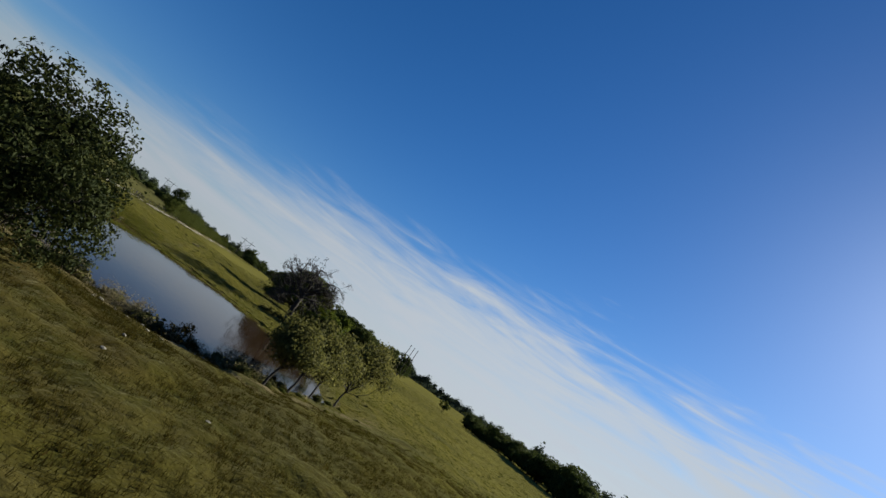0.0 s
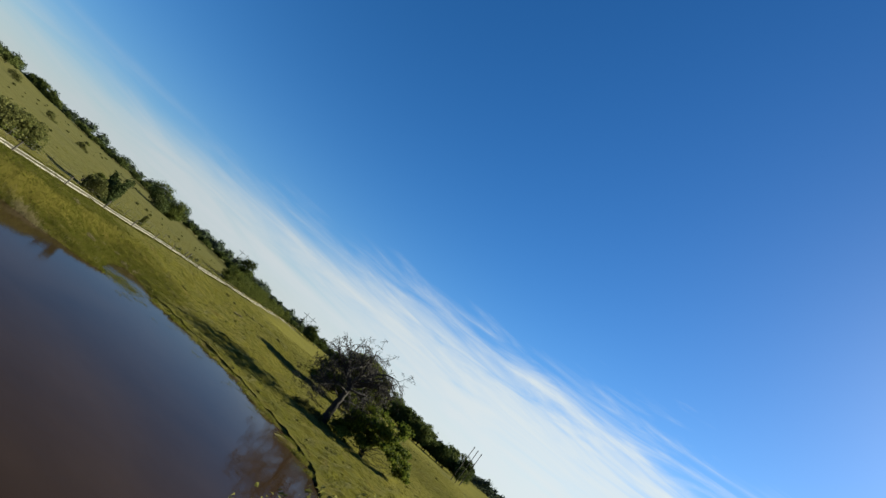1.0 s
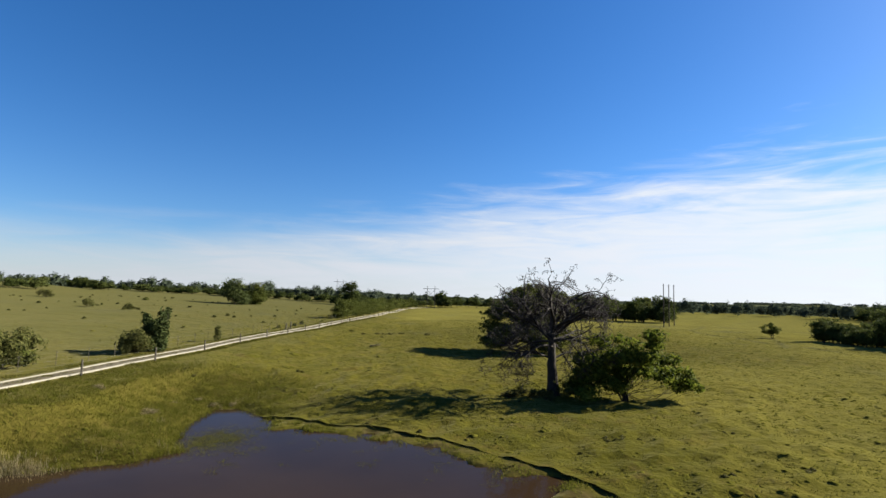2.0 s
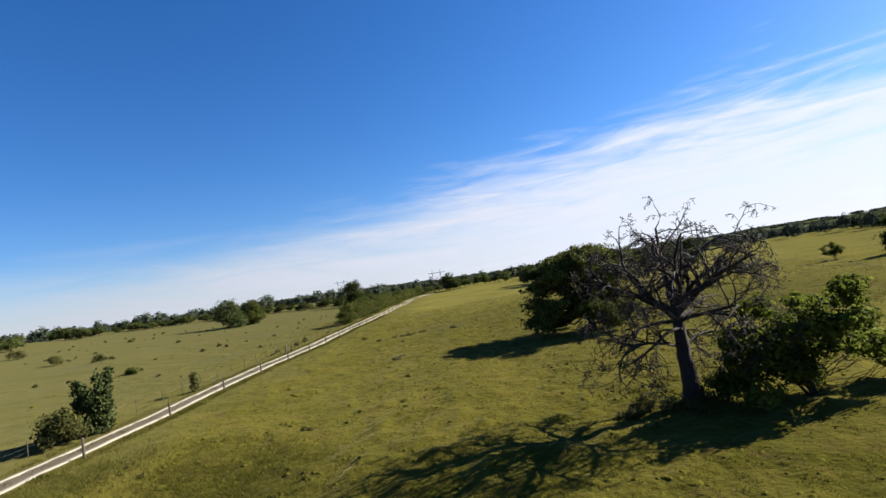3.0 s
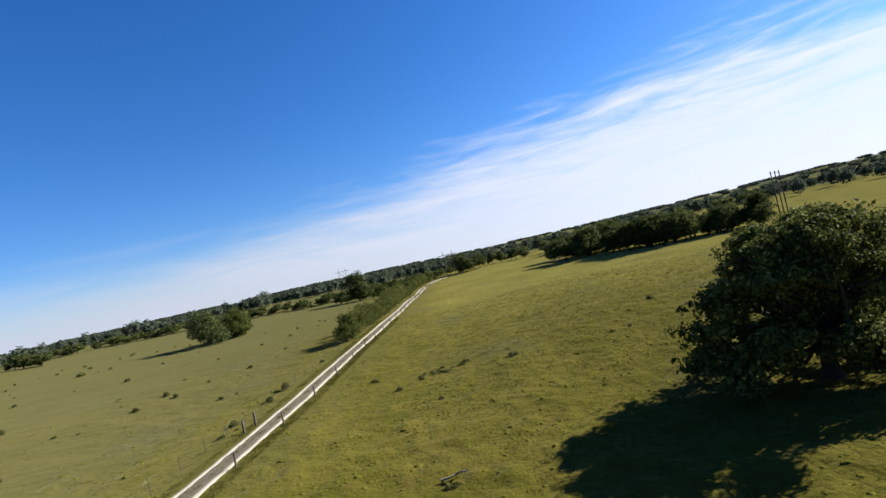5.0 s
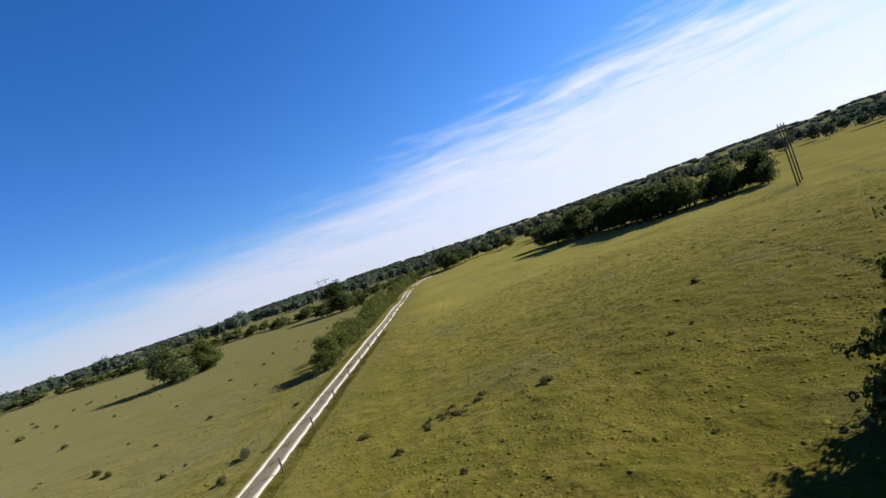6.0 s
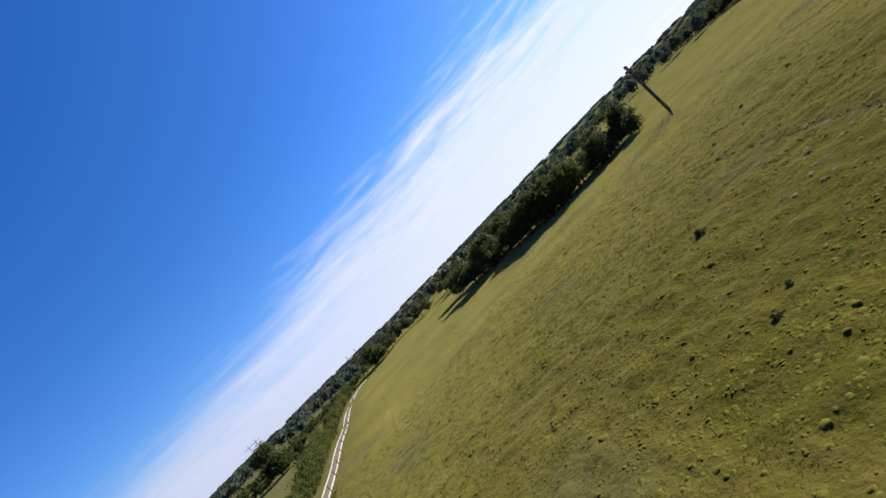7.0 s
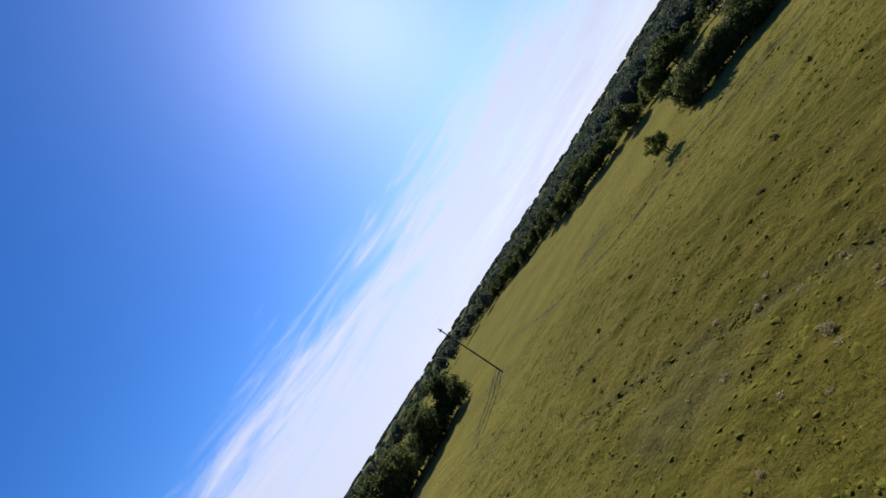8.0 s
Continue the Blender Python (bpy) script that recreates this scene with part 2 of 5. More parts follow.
MAT = dict(
    pasture=pasture_material(),
    tussock=speckled_material("tussock_grass", (0.050, 0.047, 0.008), (0.078, 0.070, 0.014), 8.0, 0.95, 0.6, 0.03),
    water=water_material(),
    gravel=speckled_material("pale_gravel", (0.215, 0.189, 0.146), (0.316, 0.282, 0.230), 7.0),
    verge=speckled_material("verge_soil", (0.055, 0.044, 0.027), (0.100, 0.079, 0.052), 5.0),
    post=bark_material("weathered_post", (0.036, 0.029, 0.022), (0.080, 0.068, 0.056), 14.0),
    pole=bark_material("treated_pole", (0.016, 0.012, 0.010), (0.034, 0.026, 0.021), 10.0),
    steel=speckled_material("dull_steel", (0.096, 0.096, 0.092), (0.176, 0.176, 0.168), 30.0, 0.5, 0.1),
    bark=bark_material("oak_bark", (0.014, 0.011, 0.009), (0.042, 0.033, 0.026)),
    deadwood=bark_material("dead_bark", (0.015, 0.012, 0.010), (0.042, 0.032, 0.028)),
    oak=leaf_material("oak_leaf", (0.023, 0.029, 0.007), (0.073, 0.082, 0.016), (0.201, 0.198, 0.053), 0.2, 0.0, 0.02),
    wood=leaf_material("woodland_leaf", (0.020, 0.028, 0.008), (0.041, 0.054, 0.013), (0.094, 0.103, 0.030), 0.3, 0.6, 0.03),
    sprout=leaf_material("sprout_leaf", (0.033, 0.046, 0.007), (0.090, 0.108, 0.015), (0.156, 0.164, 0.028), 0.45),
    # distance haze painted into the leaf colour: darks lifted, green greyed
    far=leaf_material("far_leaf_hazy", (0.037, 0.046, 0.032), (0.047, 0.058, 0.039), (0.062, 0.072, 0.049), 0.35, 0.0, 0.0),
    fresh=leaf_material("fresh_leaf", (0.028, 0.038, 0.012), (0.060, 0.072, 0.022), (0.105, 0.115, 0.040), 0.3, 0.3),
    hedge=leaf_material("hedge_leaf", (0.030, 0.039, 0.007), (0.061, 0.070, 0.014), (0.100, 0.102, 0.025), 0.4, 0.5),
    scrub=leaf_material("scrub_leaf", (0.044, 0.048, 0.014), (0.081, 0.081, 0.023), (0.127, 0.119, 0.041), 0.5, 0.3),
    bank=leaf_material("bank_leaf", (0.010, 0.013, 0.004), (0.023, 0.029, 0.007), (0.054, 0.056, 0.016), 0.25),
    willow=leaf_material("willow_leaf", (0.064, 0.062, 0.016), (0.115, 0.108, 0.030), (0.172, 0.152, 0.054), 0.45),
    cedar=leaf_material("cedar_leaf", (0.018, 0.027, 0.009), (0.038, 0.051, 0.015), (0.067, 0.079, 0.025), 0.2, 0.4),
    weed=leaf_material("weed_leaf", (0.039, 0.039, 0.012), (0.077, 0.073, 0.021), (0.133, 0.112, 0.043), 0.35),
    grass=leaf_material("grass_blade", (0.045, 0.046, 0.008), (0.069, 0.063, 0.013), (0.099, 0.083, 0.026), 0.32, 0.0, 0.0),
    rank=leaf_material("rank_grass", (0.055, 0.060, 0.008), (0.083, 0.081, 0.014), (0.122, 0.105, 0.029), 0.5, 0.0, 0.0),
    bank_grass=leaf_material("bank_grass", (0.022, 0.020, 0.004), (0.031, 0.024, 0.005), (0.043, 0.030, 0.009), 0.6, 0.0, 0.0),
    reed=leaf_material("dry_reed", (0.120, 0.092, 0.046), (0.190, 0.155, 0.084), (0.268, 0.225, 0.141), 0.5),
    snag=bark_material("weathered_snag", (0.064, 0.053, 0.040), (0.136, 0.116, 0.092), 9.0),
    stone=speckled_material("pale_stone_soil", (0.151, 0.134, 0.107), (0.248, 0.220, 0.179), 4.0),
)


MAT["tussock"].node_tree.nodes["Principled BSDF"].inputs["Specular IOR Level"].default_value = 0.0


# ---- mesh tools ----
def mesh_of(name, verts, faces, mat, smooth=False):
    v = np.asarray(verts, dtype=np.float32)
    f = np.asarray(faces, dtype=np.int32)
    me = bpy.data.meshes.new(name)
    n, k = f.shape
    me.vertices.add(len(v))
    me.vertices.foreach_set("co", v.ravel())
    me.loops.add(n * k)
    me.loops.foreach_set("vertex_index", f.ravel())
    me.polygons.add(n)
    me.polygons.foreach_set("loop_start", np.arange(0, n * k, k, dtype=np.int32))
    me.update(calc_edges=True)
    me.validate()
    me.polygons.foreach_set("use_smooth", np.full(len(me.polygons), smooth, dtype=bool))
    me.materials.append(mat)
    return me


def part(name, me, parent, label=""):
    ob = new(name, me)
    ob.parent = parent
    return tagged(ob, label) if label else ob


def thing(name, label, category, at=(0, 0, 0), group="", kind=""):
    ob = new(name)
    ob.empty_display_size = 0.3
    ob.matrix_basis = Matrix.Translation(at)
    return tagged(ob, label, category, group, kind)


def tubes(paths, sides=6):
    """Tapered round branches: each path is (points, radii)."""
    vs, fs, base = [], [], 0
    a = np.linspace(0, 2 * np.pi, sides, endpoint=False)
    for pts, rad in paths:
        p = np.asarray(pts, float)
        r = np.asarray(rad, float)
        d = np.gradient(p, axis=0)
        d /= np.maximum(np.linalg.norm(d, axis=1), 1e-9)[:, None]
        ref = np.where(np.abs(d[:, 2:3]) > 0.9, [[1.0, 0, 0]], [[0, 0, 1.0]])
        u = np.cross(d, ref)
        u /= np.maximum(np.linalg.norm(u, axis=1), 1e-9)[:, None]
        w = np.cross(d, u)
        ring = p[:, None, :] + r[:, None, None] * (np.cos(a)[None, :, None] * u[:, None, :] + np.sin(a)[None, :, None] * w[:, None, :])
        n = len(p)
        vs.append(ring.reshape(-1, 3))
        i = np.arange(n - 1)[:, None] * sides + np.arange(sides)[None, :]
        j = np.arange(n - 1)[:, None] * sides + (np.arange(sides)[None, :] + 1) % sides
        fs.append(np.stack([i, j, j + sides, i + sides], -1).reshape(-1, 4) + base)
        base += n * sides
    return np.concatenate(vs), np.concatenate(fs)


def bent(rng, p0, p1, r0, r1, bend=0.12, n=7):
    p0, p1 = np.array(p0, float), np.array(p1, float)
    t = np.linspace(0, 1, n)[:, None]
    ln = np.linalg.norm(p1 - p0)
    off = rng.normal(0, bend * ln, 3)
    wob = rng.normal(0, bend * ln * 0.25, (n, 3)) * np.sin(np.pi * t)
    return p0 + (p1 - p0) * t + off * np.sin(np.pi * t) + wob, r0 + (r1 - r0) * t[:, 0] ** 0.8


def cards(rng, centres, size, slim=0.55, facing=None):
    """One small bent leaf spray, four corners, at each centre; facing: the way it looks."""
    n = len(centres)
    nrm = rng.normal(0, 1, (n, 3)) if facing is None else facing + rng.normal(0, 0.42, (n, 3))
    nrm /= np.maximum(np.linalg.norm(nrm, axis=1), 1e-6)[:, None]
    a = np.cross(nrm, rng.normal(0, 1, (n, 3)))
    a /= np.maximum(np.linalg.norm(a, axis=1), 1e-6)[:, None]
    b = np.cross(nrm, a)
    s = (size * rng.uniform(0.6, 1.4, n))[:, None]
    v = np.stack([centres - a * s * 0.6, centres + b * s * slim * 0.6 + nrm * s * 0.15, centres + a * s * 0.6, centres - b * s * slim * 0.6 + nrm * s * 0.15], 1)
    return v.reshape(-1, 3), np.arange(n * 4).reshape(-1, 4)


def leafy(rng, lobes, clumps, per, size, clump=0.32, shell=0.55, bough=0):
    """Places and facings of the leaf sprays of a crown, bunched in small domes on its lobes: (x, y, z, rx, ry, rz)."""
    L = np.array(lobes, float)
    wgt = L[:, 3] * L[:, 4] + L[:, 3] * L[:, 5] + L[:, 4] * L[:, 5]
    n = max(1, clumps // bough) if bough else clumps
    pick = rng.choice(len(L), n, p=wgt / wgt.sum())
    d = rng.normal(0, 1, (n, 3))
    d /= np.linalg.norm(d, axis=1)[:, None]
    rad = rng.uniform(shell, 1.0, n) ** 0.6
    c = L[pick, :3] + d * L[pick, 3:] * rad[:, None]
    if bough:
        # each bough is a flattened spray of several clumps
        c = (c[:, None, :] + rng.normal(0, 1, (n, bough, 3)) * clump * np.array([1.5, 1.5, 0.7])).reshape(-1, 3)
        d = np.repeat(d, bough, axis=0)
        n = len(c)
    cs = clump * 1.5 * rng.uniform(0.55, 1.5, n)
    o = rng.normal(0, 1, (n, per, 3)) + np.array([0, 0, 0.25])
    o /= np.linalg.norm(o, axis=2)[:, :, None]
    k = rng.uniform(0.55, 1.05, (n, per, 1))
    p = (c[:, None, :] + o * k * cs[:, None, None] * np.array([1, 1, 0.75])).reshape(-1, 3)
    face = (o * 0.9 + d[:, None, :] * 0.5).reshape(-1, 3)
    return p, face


def broadleaf(name, seed, lobes, trunk_r, fork, clumps, per, size, leaf, bark, label, category, at, group="", clump=0.32, lean=(0, 0), shell=0.55, stems=1, keep_low=0.4, limbs=False, bough=0, twigs=None):
    """A tree: trunk and limbs in one mesh, and a crown of many small leaf sprays."""
    rng = np.random.default_rng(seed)
    tree = thing(name, label, category, at, group)
    paths = []
    for s in range(stems):
        foot = np.array([rng.uniform(-0.3, 0.3), rng.uniform(-0.3, 0.3), -0.25]) * (stems > 1) + np.array([0, 0, -0.25])
        head = np.array([lean[0] * fork + rng.normal(0, 0.25) * (stems > 1), lean[1] * fork + rng.normal(0, 0.25) * (stems > 1), fork])
        pts, rad = bent(rng, foot, head, trunk_r, trunk_r * 0.7, 0.04, 8)
        rad = rad * (1 + 0.7 * np.exp(-np.linspace(0, 1, 8) * 7))
        paths.append((pts, rad))
        for i, lb in enumerate(lobes):
            if stems > 1 and i % stems != s:
                continue
            c = np.array(lb[:3])
            r1 = trunk_r * (0.42 if len(lobes) < 20 else 0.26)
            mid = c + np.array([0, 0, -0.35 * lb[5]])
            limb = [bent(rng, head - [0, 0, 0.25 * rng.random()], mid, r1, r1 * 0.45, 0.12, 7)]
            for k in range(twigs if twigs is not None else 7 if len(lobes) < 20 else 3):
                d = rng.normal(0, 1, 3)
                d /= np.linalg.norm(d)
                tip = c + d * np.array(lb[3:]) * 0.85
                limb.append(bent(rng, mid + rng.normal(0, 0.1, 3), tip, r1 * 0.4, r1 * 0.08, 0.12, 5))
            if limbs:
                part("limb", mesh_of("limb", *tubes(limb, 6), bark, True), tree)
            else:
                paths += limb
    v, f = tubes(paths, 7)
    part("trunk", mesh_of("trunk", v, f, bark, True), tree)
    p, face = leafy(rng, lobes, clumps, per, size, clump, shell, bough)
    ok = p[:, 2] > keep_low
    v, f = cards(rng, p[ok], size, 0.6, face[ok])
    part("crown", mesh_of("crown", v, f, leaf), tree)
    return tree


def ball_lobes(rng, n, w, z0, z1):
    """Lobes spread over a crown of width w between the heights z0 and z1."""
    out = []
    for i in range(n):
        a = 2 * math.pi * i / n + rng.uniform(-0.4, 0.4)
        h = rng.uniform(0, 1)
        k = (0.2 + 0.8 * math.sqrt(1 - h * h * 0.9)) * rng.uniform(0.45, 0.95)
        r = (z1 - z0) * rng.uniform(0.20, 0.30)
        out.append(((w / 2 - r) * k * math.cos(a), (w / 2 - r) * k * math.sin(a), z0 + r * 0.8 + h * (z1 - z0 - 1.8 * r), r * 1.2, r * 1.2, r * 0.95))
    return out


def ragged_lobes(rng, n, w, z0, z1):
    """Many small lobes under a broken, lopsided outline of width w between the heights z0 and z1."""
    out = []
    p1, p2 = rng.uniform(0, 6.28, 2)
    for i in range(n):
        a = 2 * math.pi * i / n + rng.uniform(-0.5, 0.5)
        q = math.sqrt(rng.uniform(0.02, 1.0))
        reach = 1 + 0.22 * math.sin(2 * a + p1) + 0.14 * math.sin(3 * a + p2)
        r = (z1 - z0) * rng.uniform(0.09, 0.19)
        top = z0 + (z1 - z0) * (1 - 0.55 * q * q) * (1 + 0.16 * math.sin(a + p2) * q)
        z = z0 + r + max(0.0, top - z0 - 2 * r) * rng.random() ** 0.65
        k = max(0.1, w / 2 * reach - r) * q * (0.75 + 0.25 * math.sin(math.pi * min(1, (z - z0) / (z1 - z0))))
        out.append((k * math.cos(a), k * math.sin(a), z, r * 1.35, r * 1.35, r))
    return out


# ---- ground ----
NEAR_SHORE = [(-15.5, -23.5), (-11, -25.5), (-6, -27.4), (-1, -28.4), (1.3, -29.6), (4.5, -30.3), (6.8, -29.3), (8.6, -27.6), (12, -24.4), (15, -21)]
FAR_SHORE = [(15.6, -14), (14.8, -8), (14.0, -2.6), (12.6, 0.5), (10.5, 2.6), (8.5, 4.6), (6.5, 6.1), (3.5, 7.8), (-1.0, 9.1), (-5, 11), (-7.2, 12.9), (-8.7, 12.4)]
POND = NEAR_SHORE + FAR_SHORE + [(-8.2, 8), (-7.4, 4.8), (-6.2, 3.6), (-7.8, 1.6), (-10.2, 0.5), (-13, -0.9), (-15.4, -3.2), (-16.6, -8), (-16.8, -16)]
WATER_Z = -1.2


def sstep(v):
    v = np.clip(v, 0, 1)
    return v * v * (3 - 2 * v)


def pond_distance(x, y):
    """Metres outside the pond's edge, negative inside."""
    x, y = np.asarray(x, float), np.asarray(y, float)
    best = np.full(x.shape, 1e9)
    inside = np.zeros(x.shape, bool)
    for (ax, ay), (bx, by) in zip(POND, POND[1:] + POND[:1]):
        ex, ey = bx - ax, by - ay
        t = np.clip(((x - ax) * ex + (y - ay) * ey) / (ex * ex + ey * ey), 0, 1)
        best = np.minimum(best, np.hypot(x - ax - t * ex, y - ay - t * ey))
        inside ^= ((ay > y) != (by > y)) & (x < (bx - ax) * (y - ay) / (by - ay + 1e-12) + ax)
    return np.where(inside, -best, best)


def waves(x, y, seed, wl, n=7):
    """Smooth, uneven relief of about that wavelength."""
    r = np.random.default_rng(seed)
    z = np.zeros_like(np.asarray(x, float))
    for _ in range(n):
        a, ph, k = r.uniform(0, 2 * np.pi), r.uniform(0, 2 * np.pi), 2 * np.pi / (wl * r.uniform(0.6, 1.6))
        z = z + np.sin(k * (x * np.cos(a) + y * np.sin(a)) + ph)
    return z / math.sqrt(n)


def vnoise(x, y, seed, wl):
    """Value noise between -1 and 1 on a square lattice of that spacing."""
    gx, gy = np.asarray(x, float) / wl, np.asarray(y, float) / wl
    ix, iy = np.floor(gx).astype(np.int64), np.floor(gy).astype(np.int64)
    fx, fy = gx - ix, gy - iy
    fx, fy = fx * fx * (3 - 2 * fx), fy * fy * (3 - 2 * fy)

    def h(a, b):
        v = np.sin(a * 127.1 + b * 311.7 + seed * 74.7) * 43758.5453
        return 2 * (v - np.floor(v)) - 1

    return (h(ix, iy) * (1 - fx) + h(ix + 1, iy) * fx) * (1 - fy) + (h(ix, iy + 1) * (1 - fx) + h(ix + 1, iy + 1) * fx) * fy


def tussock(x, y):
    """Humps and hollows of grazed grass, up to a hand high."""
    c, s_ = math.cos(0.6), math.sin(0.6)
    u, v = x * c - y * s_, x * s_ + y * c
    a = vnoise(u, v, 1, 0.85) + 0.6 * vnoise(u, v, 2, 1.9) + 0.35 * vnoise(x, y, 3, 0.45)
    return 0.125 * np.maximum(a, -0.25)


def track_x(y):
    return -17.65 + 0.05 * (np.asarray(y, float) - 20) + 0.0050 * np.maximum(np.asarray(y, float) - 218, 0) ** 2


def shelf(x, y):
    """1 along the far bank, where a wet shelf lies under a cut edge."""
    return sstep((x + 6) / 3) * sstep((y + 7) / 4) * sstep((26 - y) / 6)


def water_distance(x, y):
    """Metres from the water's edge, negative in the water."""
    return pond_distance(x, y) + shelf(x, y) * (1.5 + 0.8 * waves(x, y, 9, 3.6))


def height(x, y):
    x, y = np.asarray(x, float), np.asarray(y, float)
    z = 0.95 * sstep((-x - 3) / 15) + 0.05 * 60 * (1 - np.exp(-np.maximum(-25 - x, 0) / 60)) * 1.35
    z = z + 3.4 * sstep((-x - 85) / 80) * sstep((y - 40) / 60) * sstep((215 - y) / 60) + 1.1 * sstep((y - 140) / 150) - 5.0 * sstep((y - 330) / 250)
    z = z + 0.20 * waves(x, y, 5, 38) * sstep((np.hypot(x, y) - 10) / 60) + 0.025 * waves(x, y, 6, 9)
    # a shallow dip east of the pond, out to the big oak
    z = z - 0.50 * sstep((x - 3) / 7) * sstep((75 - x) / 35) * sstep((y + 25) / 15) * sstep((100 - y) / 45)
    r = np.hypot(x, y)
    z = z + (15 - 7 * sstep((x / (r + 1) + 0.30) / 0.30) + 16 * sstep((x / (r + 1) - 0.22) / 0.5)) * sstep((r - 900) / 1500)
    d = pond_distance(x, y)
    low = -1.6 - 0.5 * sstep(-d / 6)
    bank = np.where(d < 0, low + (0.4 * np.exp(np.minimum(d, 0) / 0.6)), -1.2 + 0.25 * sstep(d / 1.2))
    # the near bank is steep; the far bank a wet shelf under a low cut edge
    wide = 9.5 - 7.0 * sstep((-x - 11) / 4)
    cut = shelf(x, y)
    wet = -1.19 + 0.10 * sstep(water_distance(x, y) / 1.2) + 0.05 * waves(x, y, 8, 2.2)
    out = np.where(d < 0, bank, np.minimum(bank + (z - bank) * sstep(d / wide), np.maximum(z, -1.0)))
    lip = wet + (0.08 + (z + 0.8) * sstep(d / 9.5)) * sstep((d + 0.1) / 0.6) * (d > -0.1)
    far = np.where(d > -0.1, lip, np.where(water_distance(x, y) > 0, wet, low + 0.4 * np.exp(np.minimum(water_distance(x, y), 0) / 0.6)))
    return out * (1 - cut) + far * cut


def axis(lo, hi, step, far):
    fine = np.arange(lo, hi + step / 2, step)
    out, s = [], step
    p = hi
    while p < far:
        s *= 1.12
        p += s
        out.append(p)
    inn, s, p = [], step, lo
    while p > -far:
        s *= 1.12
        p -= s
        inn.append(p)
    return np.concatenate([inn[::-1], fine, out])


TRAILS = [[(88, 134), (79, 121), (71.6, 110.6), (66.5, 96.0), (67.4, 91.1), (69.9, 86.5), (69.2, 80), (68.9, 76.4), (67.4, 69.5), (66, 55)], [(76.5, 88), (75, 83), (73.0, 77.5), (68.0, 70.1), (62, 60)], [(36.5, 92), (34.7, 83.5), (33.6, 79.3), (33.0, 76.3), (32.2, 73.9), (29.5, 66), (24, 56)], [(75, 131), (69.3, 129.2), (61.7, 127.3), (50, 122)]]


def trail(x, y, wide=0.8):
    """How near a place is to the worn stock trail, 0 to 1."""
    best = np.full(np.asarray(x).shape, 1e9)
    for (ax, ay), (bx, by) in [leg for line in TRAILS for leg in zip(line, line[1:])]:
        ex, ey = bx - ax, by - ay
        t = np.clip(((x - ax) * ex + (y - ay) * ey) / (ex * ex + ey * ey), 0, 1)
        best = np.minimum(best, np.hypot(x - ax - t * ex, y - ay - t * ey))
    return np.exp(-(best / wide) ** 2)


def rank_and_shade(x, y):
    """Where the grass grows long and rank round the pond, but for its far bank, and where the north pasture is
    darkened.
    """
    d = pond_distance(x, y)
    west = sstep((-x - 2) / 4) * np.exp(-(np.maximum(d, 0) / 10) ** 2) * sstep((24 - y) / 10)
    south = 1.3 * sstep((-y - 27) / 4) * np.exp(-(np.maximum(d, 0) / 24) ** 2) * sstep((16 - x) / 18)
    # shade between pasture blades, with brown seedheads, put into the ground colour
    north = 0.60 * sstep((y - 40) / 18) * sstep((96 - y) / 32) * sstep((x + 4) / 14) * sstep((54 - x) / 28)
    return np.maximum(np.maximum(west, south), north) * (np.abs(x - track_x(y)) > 2)


def bare_soil(x, y):
    """Pale soil laid bare along the brow of the near bank."""
    d = pond_distance(x, y)
    return np.exp(-((d - 3.1 - 0.5 * waves(x, y, 37, 4.0)) / 0.75) ** 2) * sstep((-y - 19) / 3) * sstep((waves(x, y, 38, 2.2) + 0.5 * waves(x, y, 48, 0.8) + 0.35) / 0.9) * 0.95


